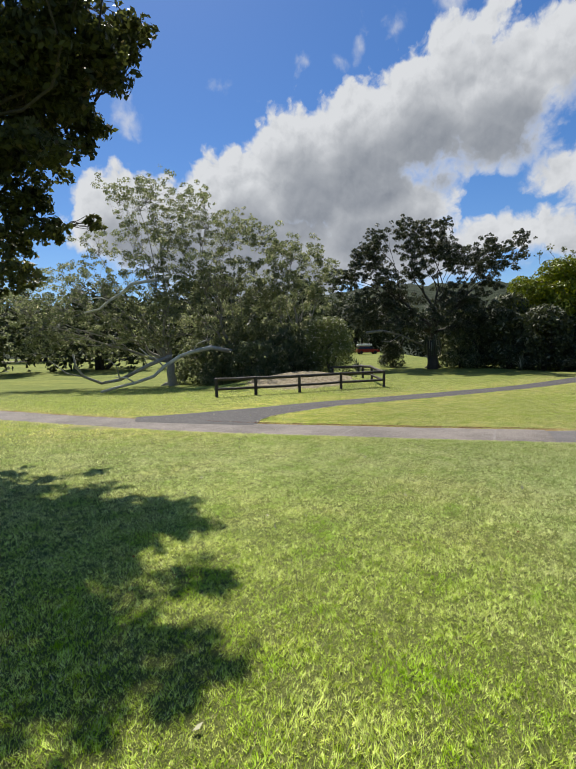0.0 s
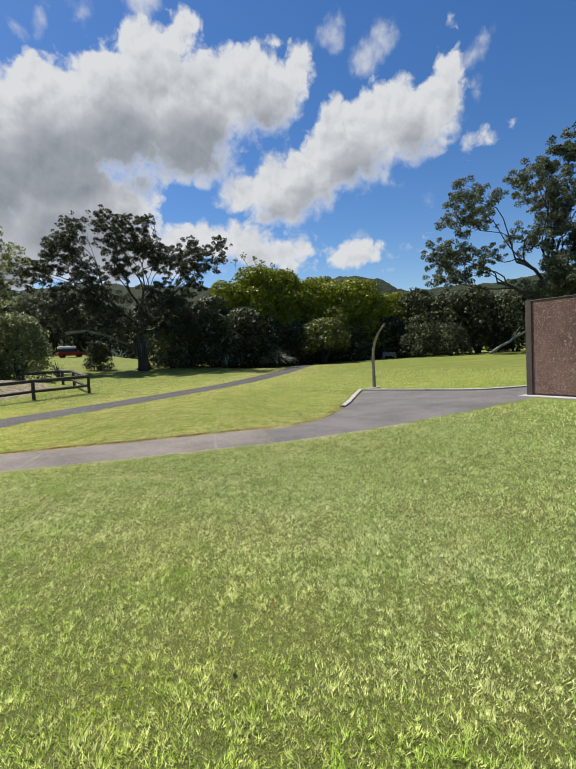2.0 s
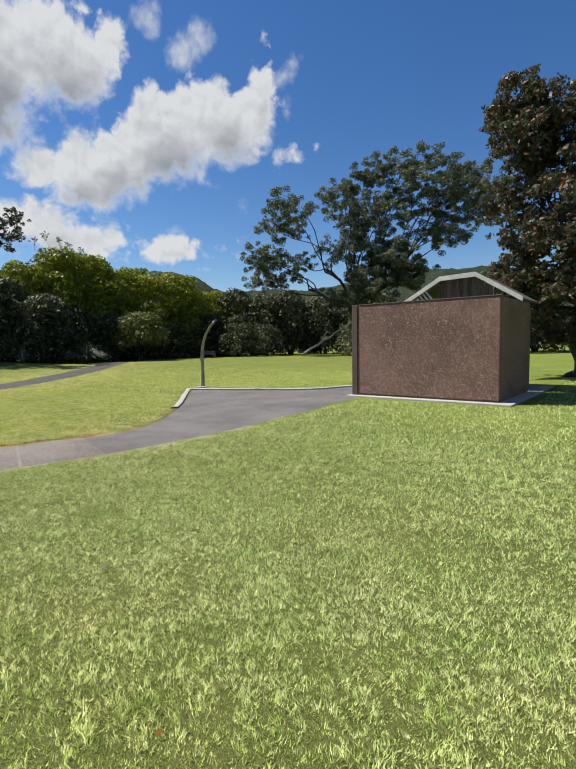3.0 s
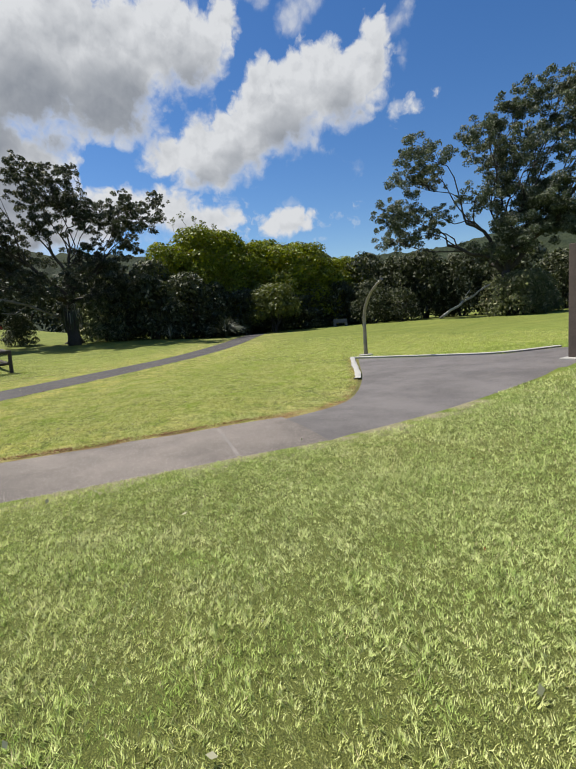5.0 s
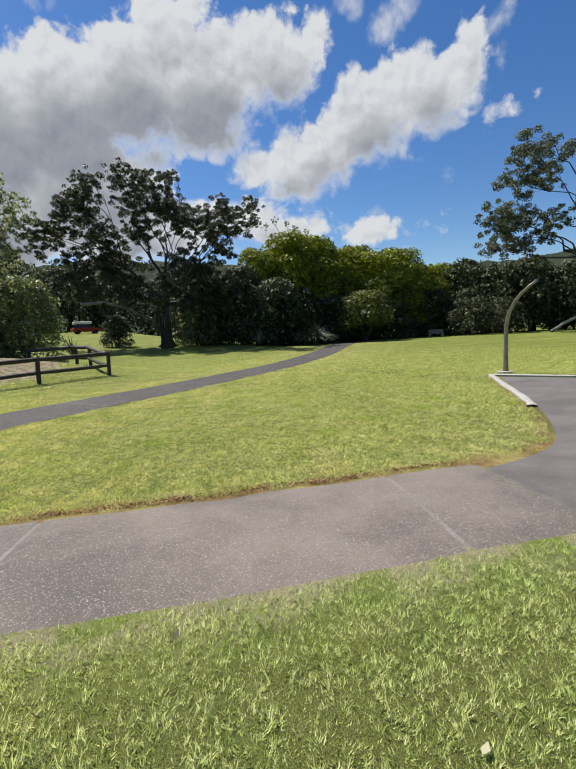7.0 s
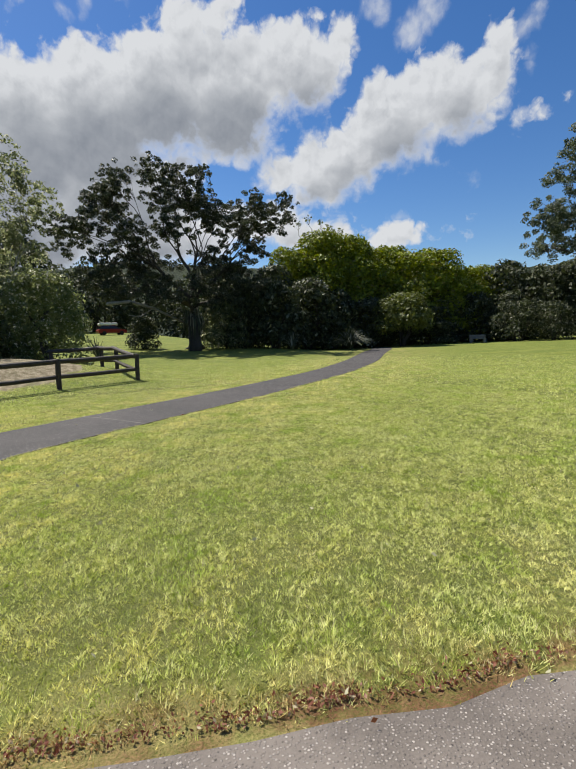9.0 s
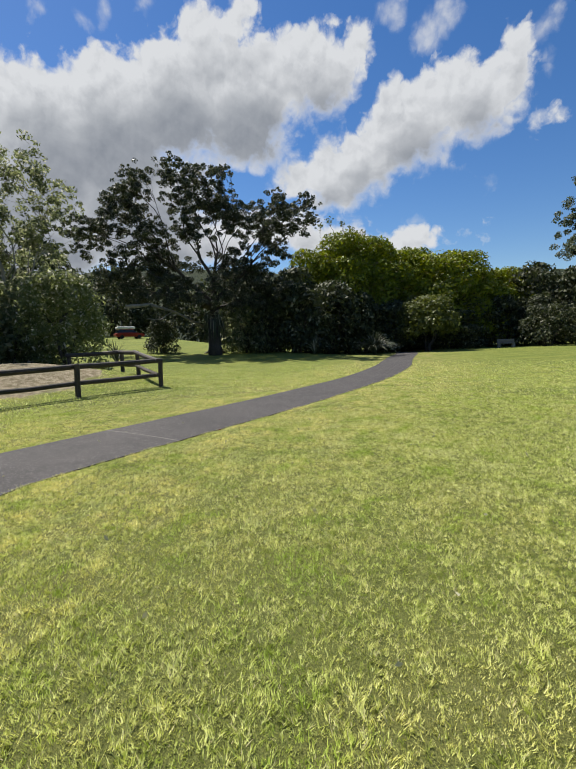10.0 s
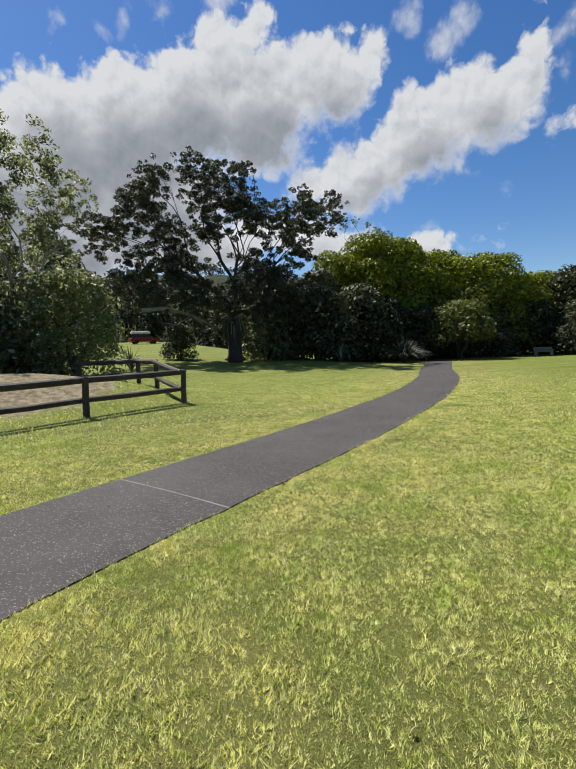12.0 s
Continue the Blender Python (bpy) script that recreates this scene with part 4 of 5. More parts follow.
# some western boughs are unseen additions that shade the building's side wall
tree("rusty_tree", (26.0, 4.5), [(x - 1.0, y - 3.5, z - 0.9, r * 1.1) for x, y, z, r in TREE_E] + [(-2.2, 1.6, 2.6, 0.8), (-3.0, 1.2, 4.0, 0.8), (-1.5, 0.6, 2.0, 0.8), (-3.4, 0.2, 5.5, 1.0), (-2.6, -0.8, 7.5, 1.2), (-1.0, -2.0, 4.0, 1.2), (-4.2, -0.6, 4.2, 1.2), (-5.0, -1.2, 5.6, 1.2), (-0.9, 2.6, 11.6, 1.1), (-0.8, 2.1, 9.8, 1.0), (-0.9, 2.5, 7.6, 0.9), (-0.8, 2.0, 5.8, 0.9), (-0.8, 2.2, 4.2, 0.7), (-3.6, -1.6, 3.2, 1.1), (-6.0, -1.6, 6.6, 1.1)],
     "tree with reddish-brown young leaves behind the shelter", LEAF_RUST, BARK_DARK, 17, trunk=0.3, fork=0.25, limbs=6, leaf_size=0.2, density=24, fill=26, loose=1.5)

# ---- bushes round the lawn ----
BUSH_WALL = "dense dark evergreen shrub in the hedge round the lawn"
LIME_TOP = "tall shrub with sunlit yellow-green crown"
b1 = bush("hedge_bush", (22.5, 50.5), BUSH_WALL, LEAF_DEEP, 21, (3.4, 3.0, 6.4), group="hedge bushes", leaf_size=0.38)
b2 = bush("hedge_bush", (26.5, 51.5), BUSH_WALL, LEAF_DEEP, 22, (3.4, 3.2, 7.4), group="hedge bushes", leaf_size=0.38)
b3 = bush("tall_bush", (31, 55.5), LIME_TOP, LEAF_LIME, 23, (5.2, 4.6, 13.0), group="tall bushes", leaf_size=0.34)
b4 = bush("tall_bush", (38, 55.5), LIME_TOP, LEAF_LIME, 24, (5.6, 4.6, 11.8), group="tall bushes", leaf_size=0.38)
bush("round_bush", (36.2, 48.4), "rounded olive-green shrub standing before the hedge", LEAF_OLIVE, 25, (3.6, 3.0, 5.6), leaf_size=0.3, skirt=0.28)
for x, y, rz, s, sz in [(19.4, 51.5, 40, 0.8, 0.75), (30.3, 52.6, 100, 1.0, 1.0), (34.0, 50.9, 200, 0.9, 0.75), (37.8, 53.0, 20, 1.05, 0.8),
                        (41.6, 50.8, 300, 0.95, 0.72), (45.4, 52.4, 80, 1.05, 0.85), (49.3, 50.6, 140, 0.9, 0.95), (53.0, 48.6, 10, 1.05, 0.9), (24.5, 55, 55, 1.2, 1.35), (20, 57, 75, 1.2, 1.3)]:
    copy_thing(b1 if int(rz) % 40 else b2, turned(x, y, rz, s, sz))
for x, y, rz, s, sz in [(34.5, 56, 70, 1.15, 0.98), (42.3, 54.6, 160, 1.1, 0.96), (46.8, 54.4, 250, 1.1, 0.9), (50.6, 53.6, 20, 0.95, 0.82), (54.5, 53.5, 290, 0.95, 0.75), (27.5, 56.5, 220, 0.95, 0.95), (36.0, 61, 330, 1.1, 1.05), (44, 60, 130, 1.1, 0.98)]:
    copy_thing(b3 if int(rz) % 20 else b4, turned(x, y, rz, s, sz))
tree("sparse_sapling", (31.6, 57.0), [(-2.6, 0, 13.6, 0.45), (-1.3, 0.2, 14.3, 0.45), (0.3, 0, 14.1, 0.4), (1.6, 0.3, 13.8, 0.4), (2.9, 0, 13.3, 0.4)],
     "thin yellow-green sapling standing above the tall shrubs", LEAF_OLIVE, BARK, 18, trunk=0.12, fork=0.7, limbs=5, leaf_size=0.16, density=9, fill=12)
# darker trees that go on towards the big side limb
for x, y, rz, s, sz in [(56.5, 46.5, 30, 1.1, 1.25), (59.5, 44, 130, 1.2, 1.35), (62, 40, 230, 1.1, 1.2), (66, 36, 330, 1.2, 1.2), (70, 30, 70, 1.2, 1.1), (72, 22, 170, 1.3, 1.1), (72, 13, 270, 1.3, 1.2), (66, 5, 15, 1.3, 1.2), (55.2, 50.5, 110, 1.2, 1.4)]:
    copy_thing(b2, turned(x, y, rz, s, sz))
low = bush("low_bush", (52.2, 42.6), "low leafy regrowth under the fallen limb", LEAF_DEEP, 31, (3.4, 2.4, 4.4), leaf_size=0.3, lumps=70, per=8)
copy_thing(low, turned(49.2, 44.8, 120, 1.0, 1.05))
# under and round the sprawling trees
u1 = bush("shade_bush", (-2.6, 35.0), "grey-green shrub in the shade under the sprawling trees", LEAF_SAGE, 33, (2.6, 2.2, 3.4), group="shade bushes", leaf_size=0.26)
for x, y, rz, s, sz in [(0.4, 37.2, 60, 1.0, 1.15), (-5.4, 36.4, 150, 0.95, 1.0), (-0.2, 39.5, 250, 1.2, 1.5), (-4.0, 40, 20, 1.3, 1.5), (-8.0, 40.5, 100, 1.1, 1.2)]:
    copy_thing(u1, turned(x, y, rz, s, sz))
bush("flowering_bush", (2.9, 36.2), "pale-flecked green shrub behind the sandy mound", LEAF_FRESH, 35, (2.3, 2.0, 5.4), leaf_size=0.16, lumps=230, per=6)
for x, y, rz in [(59.5, 29.5, 30), (54.8, 29.0, 200), (61.5, 33.5, 100)]:
    copy_thing(u1, turned(x, y, rz, 1.4, 1.5))
copy_thing(u1, turned(17.8, 51.0, 200, 1.0, 1.35))
copy_thing(b1, turned(11.3, 55.5, 300, 0.52, 0.5))
# unseen bushes added south of the building to shade its side wall
for x, y, rz in [(21.5, -0.8, 40), (26.5, -2.5, 160)]:
    copy_thing(b2, turned(x, y, rz, 0.9, 1.0))
# far rows of trees
f1 = bush("far_tree", (-40, 96), "dark tree in the far row beyond the lawn", LEAF_DEEP, 41, (8.0, 6.5, 13.5), category="tree", group="far trees", leaf_size=0.75, lumps=110, per=8)
for k, (x, y) in enumerate([(-62, 88), (-51, 93), (-30, 100), (-20, 104), (-11, 107), (-3, 110), (5, 108), (13, 110), (22, 106), (30, 100), (38, 92), (-75, 80), (-85, 66), (-92, 50), (-95, 34), (-95, 18), (-1, 70), (-13, 66), (-26, 62), (-38, 56), (80, 60), (88, 45), (92, 25), (92, 5), (85, -15)]):
    copy_thing(f1, turned(x, y, 67 * k, 1.0, 0.85 + 0.22 * ((k * 7) % 5) / 4))


def strap_plant(name, at, label, category, leaf, seed, n, length, rise, wide):
    """A clump of long bent strap leaves."""
    rng = np.random.default_rng(seed)
    root = thing(name, (at[0], at[1], float(lie(at[0], at[1])) + at[2]), label, category)
    bm = bmesh.new()
    for k in range(n):
        a, lean = rng.uniform(0, 2 * math.pi), rng.uniform(0.15, 1.0)
        ln, w = length * rng.uniform(0.7, 1.15), wide * rng.uniform(0.7, 1.2)
        d, s = np.array([math.cos(a), math.sin(a), 0]), np.array([-math.sin(a), math.cos(a), 0])
        prev = None
        for i in range(6):
            q = i / 5
            p = d * (ln * lean * (q * 0.55 + 0.4 * q * q)) + np.array([0, 0, ln * rise * (q * (1.25 - 0.25 * lean) - 0.75 * lean * q ** 3)])
            ww = w * (1 - q ** 3) * 0.5 + 0.004
            pair = (bm.verts.new(p - s * ww), bm.verts.new(p + s * ww + np.array([0, 0, 0.02])))
            if prev:
                bm.faces.new((prev[0], prev[1], pair[1], pair[0]))
            prev = pair
    part("leaves", bm, leaf, root)
    return root


FLAX = leaf_material("flax_leaf", (0.045, 0.055, 0.03), (0.13, 0.14, 0.09), (0.34, 0.34, 0.30), 0.12, 0.12, 0.35)
strap_plant("flax_plant", (28.6, 47.2, 0), "grey-green flax clump with long strap leaves", "flax", FLAX, 51, 320, 2.6, 0.7, 0.12)
strap_plant("flax_plant", (22.6, 47.6, 0), "grey-green flax clump in the shade of the hedge", "flax", FLAX, 52, 60, 1.6, 1.0, 0.09)
strap_plant("flax_plant", (6.2, 46.0, 0), "pale flax clump on the far lawn", "flax", FLAX, 53, 50, 1.5, 1.1, 0.09)


def palm_stub():
    root = thing("cabbage_tree", (14.6, 50.4, float(lie(14.6, 50.4))), "stout palm stem with a skirt of dry grey fronds", "palm")
    bm = bmesh.new()
    tube(bm, [(0, 0, -0.2), (0.02, 0, 0.8), (-0.03, 0.02, 1.8), (0, 0, 3.0)], [0.62, 0.52, 0.5, 0.5], 12)
    part("stem", bm, BARK_DARK, root, smooth_faces=True)
    rng = np.random.default_rng(9)
    bm = bmesh.new()
    for k in range(70):
        a = rng.uniform(0, 6.28)
        d, s = Vector((math.cos(a), math.sin(a), 0)), Vector((-math.sin(a), math.cos(a), 0))
        z0, ln = rng.uniform(2.6, 3.6), rng.uniform(1.2, 1.9)
        pts = [d * 0.3 + Vector((0, 0, z0)), d * 0.75 + Vector((0, 0, z0 + 0.1)), d * 0.95 + Vector((0, 0, z0 - 0.5 * ln)), d * 0.8 + Vector((0, 0, z0 - ln))]
        prev = None
        for i, p in enumerate(pts):
            w = 0.06 * (1 - i / 4)
            pair = (bm.verts.new(p - s * w), bm.verts.new(p + s * w))
            if prev:
                bm.faces.new((*prev, pair[1], pair[0]))
            prev = pair
    part("skirt", bm, LEAF_GREY, root, "dry grey hanging fronds")


palm_stub()


def log(name, pts, r, label, twigs=(), mat=DEADWOOD):
    base = pts[0]
    root = thing(name, (base[0], base[1], 0), label, "log")
    rel = [(p[0] - base[0], p[1] - base[1], p[2] + float(lie(p[0], p[1]))) for p in pts]
    bm = bmesh.new()
    tube(bm, rel, [r * (1 - 0.6 * i / len(rel)) for i in range(len(rel))], 9)
    part("stem", bm, mat, root, smooth_faces=True)
    for tw in twigs:
        bm = bmesh.new()
        q = [(p[0] - base[0], p[1] - base[1], p[2] + float(lie(p[0], p[1]))) for p in tw]
        tube(bm, q, [0.35 * r * (1 - 0.6 * i / len(q)) for i in range(len(q))], 6)
        part("branch", bm, mat, root, smooth_faces=True)
    return root


log("bleached_limb", [(-4.6, 35.4, 2.6), (-5.6, 32.6, 2.75), (-6.5, 31.2, 2.5), (-7.3, 30.9, 2.25), (-8.3, 30.5, 1.6), (-8.9, 30.2, 1.0), (-10.0, 29.8, 0.62), (-10.9, 29.6, 0.42), (-12.0, 29.2, 0.1)], 0.16,
    "bleached bare limb lying from the sprawling tree onto the lawn",
    [[(-8.3, 30.5, 1.6), (-8.9, 30.6, 2.2), (-9.2, 30.4, 2.3), (-9.9, 30.5, 2.9)], [(-6.5, 31.2, 2.5), (-6.2, 31.1, 3.0), (-5.5, 31.0, 3.2)], [(-10.0, 29.8, 0.62), (-10.4, 29.5, 0.95), (-11.1, 29.4, 1.05)]])
log("grey_limb", [(-7.9, 31.0, 2.3), (-9.2, 30.2, 1.75), (-10.2, 29.8, 1.2), (-10.9, 29.6, 0.85), (-11.9, 29.1, 0.66), (-12.8, 28.7, 1.1), (-13.2, 28.5, 1.7), (-13.3, 28.4, 2.5)], 0.13,
    "crooked grey bare limb low over the lawn", [[(-12.8, 28.7, 1.1), (-13.7, 28.4, 1.3), (-14.5, 28.2, 2.0)], [(-10.9, 29.6, 0.85), (-11.0, 29.4, 1.7), (-11.5, 29.3, 2.2)]], BARK)
log("high_limb", [(-9.0, 35.0, 8.2), (-11.0, 32.6, 7.4), (-11.6, 32.2, 6.7), (-12.3, 31.9, 6.2), (-12.9, 31.6, 5.6), (-13.8, 31.2, 5.3)], 0.12, "long bare grey limb reaching out of the sprawling tree",
    [[(-12.3, 31.9, 6.2), (-12.8, 31.7, 6.4), (-13.4, 31.4, 6.3)]], DEADWOOD)
log("leaning_limb", [(54.55, 38.6, 0.02), (54.9, 37.9, 0.55), (55.05, 37.4, 0.95), (55.5, 36.6, 1.35), (55.75, 36.1, 1.9), (56.3, 35.2, 2.35), (56.5, 34.5, 3.0), (57.2, 33.4, 3.7)], 0.19,
    "pale crooked limb leaning from the big tree to the ground",
    [[(55.75, 36.1, 1.9), (55.5, 35.7, 2.5), (55.7, 35.2, 3.2)], [(55.05, 37.4, 0.95), (55.6, 37.6, 1.0), (56.2, 37.4, 1.4)]])
log("dark_limb", [(7.6, 49.8, 4.0), (9.4, 50.6, 4.2), (11.4, 51.2, 3.7), (14.2, 52.0, 2.4)], 0.15, "long low grey limb of the tall tree", [[(11.4, 51.2, 3.7), (10.2, 50.6, 3.0), (9.2, 50.2, 3.1)]], BARK)

# ---- timber rail fence ----
def fence():
    root = thing("rail_fence", (5.72, 28.56, 0), "dark-stained round timber post and rail fence round the mound", "fence")
    front = [(5.72, 28.56), (3.0, 27.1), (0.6, 25.8), (-1.7, 24.55), (-3.6, 23.5)]
    side = [(5.72, 28.56), (5.35, 31.0), (4.97, 32.7)]
    back = [(4.97, 32.7), (3.0, 34.3)]
    rng = np.random.default_rng(8)

    def ground_at(p):
        return float(lie(*p))

    for p in dict.fromkeys(front + side + back):
        bm = bmesh.new()
        h = 0.98 + rng.uniform(-0.02, 0.03)
        g = ground_at(p)
        lx, ly = rng.uniform(-0.02, 0.02, 2)
        o = Vector((p[0] - 5.72, p[1] - 28.56, g))
        tube(bm, [o + Vector((0, 0, -0.25)), o + Vector((0, 0, 0.4)), o + Vector((lx, ly, h - 0.03)), o + Vector((lx, ly, h))], [0.084, 0.082, 0.08, 0.062], 10)
        part("post", bm, POST_WOOD, root, smooth_faces=False)
    for chain in (front, side, back):
        for a, b in zip(chain[:-1], chain[1:]):
            for z, r in ((0.92, 0.085), (0.42, 0.072)):
                bm = bmesh.new()
                d = (Vector(b) - Vector(a)).normalized()
                off = Vector((d.y, -d.x)) * (0.10 if chain is front else -0.10)
                pts = []
                for s in (-0.03, 0.25, 0.5, 0.75, 1.03):
                    q = Vector(a).lerp(Vector(b), s)
                    gz = ground_at(a) * (1 - s) + ground_at(b) * s
                    pts.append((q.x + off.x - 5.72, q.y + off.y - 28.56, gz + z - 0.015 * math.sin(math.pi * s) + rng.uniform(-0.008, 0.008)))
                tube(bm, pts, [r * rng.uniform(0.94, 1.04) for _ in pts], 9)
                part("rail", bm, POST_WOOD, root)


fence()


# ---- shower post by the apron ----
def shower():
    root = thing("shower_post", (14.9, 16.4, float(lie(14.9, 16.4))), "slender weathered steel outdoor shower post with curved top", "shower")
    bm = bmesh.new()
    pts, rad = [], []
    for i in range(16):
        s = i / 15
        bend = max(0.0, (s - 0.4) / 0.6) ** 2.0
        pts.append((-0.42 * bend, -1.15 * bend, 0.02 + 2.95 * s - 0.42 * bend))
        rad.append(0.075 - 0.04 * s)
    tube(bm, pts, rad, 12)
    part("post", bm, STEEL, root, smooth_faces=True)
    bm = bmesh.new()
    tube(bm, [(0, 0, -0.05), (0, 0, 0.05), (0, 0, 0.06)], [0.26, 0.25, 0.22], 18)
    part("footing", bm, CONCRETE, root, "round pale concrete footing")
    bm = bmesh.new()
    e, d = Vector(pts[-1]), (Vector(pts[-1]) - Vector(pts[-2])).normalized()
    tube(bm, [e - d * 0.02, e + d * 0.05, e + d * 0.10], [0.036, 0.045, 0.05], 12)
    part("shower_head", bm, STEEL, root)
    bm = bmesh.new()
    tube(bm, [(-0.07, -0.03, 1.1), (-0.13, -0.05, 1.1)], [0.03, 0.035], 10)
    part("push_button", bm, STEEL, root)


shower()


# ---- shelter with pebble-faced walls ----
def shelter():
    root = thing("toilet_block", (14.85, 7.5, 0), "small park building with brown exposed-aggregate walls and low gabled roof", "building", rz=-2.5)

    def wall_panel(name, lo, hi, mat=PEBBLE_WALL, parent=root, bev=0.012, label=""):
        bm = bmesh.new()
        box(bm, lo, hi, bev)
        return part(name, bm, mat, parent, label)

    # local frame: x goes into the building, y to its north
    wall_panel("slab", (-0.28, -2.5, -0.1), (5.6, 2.35, 0.045), CONCRETE, bev=0.02, label="pale concrete floor slab")
    wall_panel("screen_wall", (0.0, -2.12, 0.09), (0.16, 2.05, 2.80))
    wall_panel("base_rail", (0.02, -2.12, 0.04), (0.14, 2.05, 0.10), DARK_TIMBER, label="dark timber base rail")
    wall_panel("cap", (-0.015, -2.16, 2.80), (0.175, 2.09, 2.835), DARK_TIMBER, label="dark narrow capping")
    wall_panel("corner_post", (-0.03, 2.05, 0.04), (0.19, 2.24, 2.83), DARK_TIMBER, label="dark timber corner post")
    wall_panel("side_wall", (0.16, -2.12, 0.04), (3.38, -1.96, 2.80))
    wall_panel("side_wall", (3.4, -1.78, 0.04), (5.2, -1.62, 2.75))
    wall_panel("side_wall", (3.4, 1.80, 0.04), (5.2, 1.96, 2.75))
    wall_panel("back_wall", (5.05, -1.62, 0.04), (5.2, 1.80, 2.75))
    wall_panel("inner_wall", (3.4, -1.62, 0.04), (3.55, 1.80, 2.95))
    # roof: a gable with its ridge cut flat
    prof = [(1.98, 3.02), (0.62, 3.80), (-0.55, 3.84), (-1.98, 2.95)]
    for (ya, za), (yb, zb) in zip(prof[:-1], prof[1:]):
        bm = bmesh.new()
        v = [bm.verts.new(p) for x in (3.1, 5.5) for p in ((x, ya, za), (x, yb, zb), (x, yb, zb - 0.06), (x, ya, za - 0.06))]
        for q in ((0, 1, 2, 3), (7, 6, 5, 4), (0, 4, 5, 1), (1, 5, 6, 2), (2, 6, 7, 3), (3, 7, 4, 0)):
            bm.faces.new([v[k] for k in q])
        part("roof_sheet", bm, ROOF_SHEET, root)
        bm = bmesh.new()
        v = [bm.verts.new(p) for x in (3.02, 3.085) for p in ((x, ya, za + 0.05), (x, yb, zb + 0.05), (x, yb, zb - 0.10), (x, ya, za - 0.10))]
        for q in ((0, 1, 2, 3), (7, 6, 5, 4), (0, 4, 5, 1), (1, 5, 6, 2), (2, 6, 7, 3), (3, 7, 4, 0)):
            bm.faces.new([v[k] for k in q])
        part("fascia", bm, ROOF_TRIM, root, "weathered pale fascia board")
    for k in range(13):
        y = -1.05 + k * 0.135
        top = float(np.interp(y, [p[1 - 1] for p in prof[::-1]], [p[1] for p in prof[::-1]])) - 0.11
        wall_panel("board", (3.22, y, 2.75), (3.25, y + 0.118, top), BOARD, bev=0.004)
    for k in range(7):
        a = Vector((3.14, 0.72 + 0.16 * k, 2.85))
        ln = max(0.08, 0.72 - 0.10 * k)
        m = Matrix.Translation(a) @ Matrix.Rotation(radians(-38), 4, "X")
        bm = bmesh.new()
        box(bm, (-0.012, -0.03, 0), (0.012, 0.03, ln), 0.003, m)
        part("lattice_slat", bm, LATTICE, root)


shelter()


# ---- small things far off ----
def concrete_seat():
    root = thing("park_seat", (45.2, 46.7, float(lie(45.2, 46.7))), "pale grey concrete seat in the shade of the hedge", "seat", rz=-40)
    for name, lo, hi in (("seat_slab", (-0.85, -0.3, 0.40), (0.85, 0.3, 0.50)), ("end_block", (-0.85, -0.28, 0), (-0.55, 0.28, 0.40)),
                         ("end_block", (0.55, -0.28, 0), (0.85, 0.28, 0.40)), ("back_panel", (-0.85, 0.22, 0.50), (0.85, 0.32, 0.88))):
        bm = bmesh.new()
        box(bm, lo, hi, 0.03)
        part(name, bm, TABLE_GREY, root)


concrete_seat()


def car():
    x, y = 13.4, 92.0
    root = thing("parked_car", (x, y, float(lie(x, y))), "red station wagon with a white load on its roof", "car", rz=8)
    bm = bmesh.new()
    side = [(-2.2, 0.35), (-2.25, 0.75), (-1.95, 0.95), (-0.2, 0.98), (1.2, 0.92), (2.1, 0.78), (2.25, 0.55), (2.2, 0.32)]
    a = [bm.verts.new((px, -0.85, pz)) for px, pz in side]
    b = [bm.verts.new((px, 0.85, pz)) for px, pz in side]
    bm.faces.new(a)
    bm.faces.new(b[::-1])
    for k in range(len(side)):
        j = (k + 1) % len(side)
        bm.faces.new((a[j], a[k], b[k], b[j]))
    part("body", bm, CAR_RED, root)
    bm = bmesh.new()
    cab = [(-2.0, 0.95, 0.8), (1.15, 0.93, 0.8), (0.45, 1.42, 0.66), (-1.75, 1.45, 0.66)]
    a = [bm.verts.new((px, -w, pz)) for px, pz, w in cab]
    b = [bm.verts.new((px, w, pz)) for px, pz, w in cab]
    bm.faces.new(a)
    bm.faces.new(b[::-1])
    for k in range(4):
        bm.faces.new((a[(k + 1) % 4], a[k], b[k], b[(k + 1) % 4]))
    part("window_band", bm, CAR_GLASS, root, "dark car windows")
    bm = bmesh.new()
    box(bm, (-1.75, -0.66, 1.45), (0.5, 0.66, 1.50), 0.02)
    roof = part("roof", bm, CAR_RED, root)
    bm = bmesh.new()
    box(bm, (-2.0, -0.6, 1.52), (0.9, 0.6, 1.95), 0.16)
    part("roof_load", bm, CAR_WHITE, roof, "white load strapped on the roof")
    for px in (-1.35, 1.4):
        for py in (-0.8, 0.8):
            bm = bmesh.new()
            tube(bm, [(px, py - 0.1, 0.31), (px, py + 0.1, 0.31)], [0.31, 0.31], 18)
            part("wheel", bm, RUBBER, root)


car()
ribbon("road", [(-90, 93.5), (-20, 96.5), (40, 99)], [(-90, 90.0), (-20, 92.6), (40, 95)], PATH_PALE, None, up=0.05)
tagged(bpy.data.objects["road"], "pale park road beyond the lawn", "road", kind="structure")


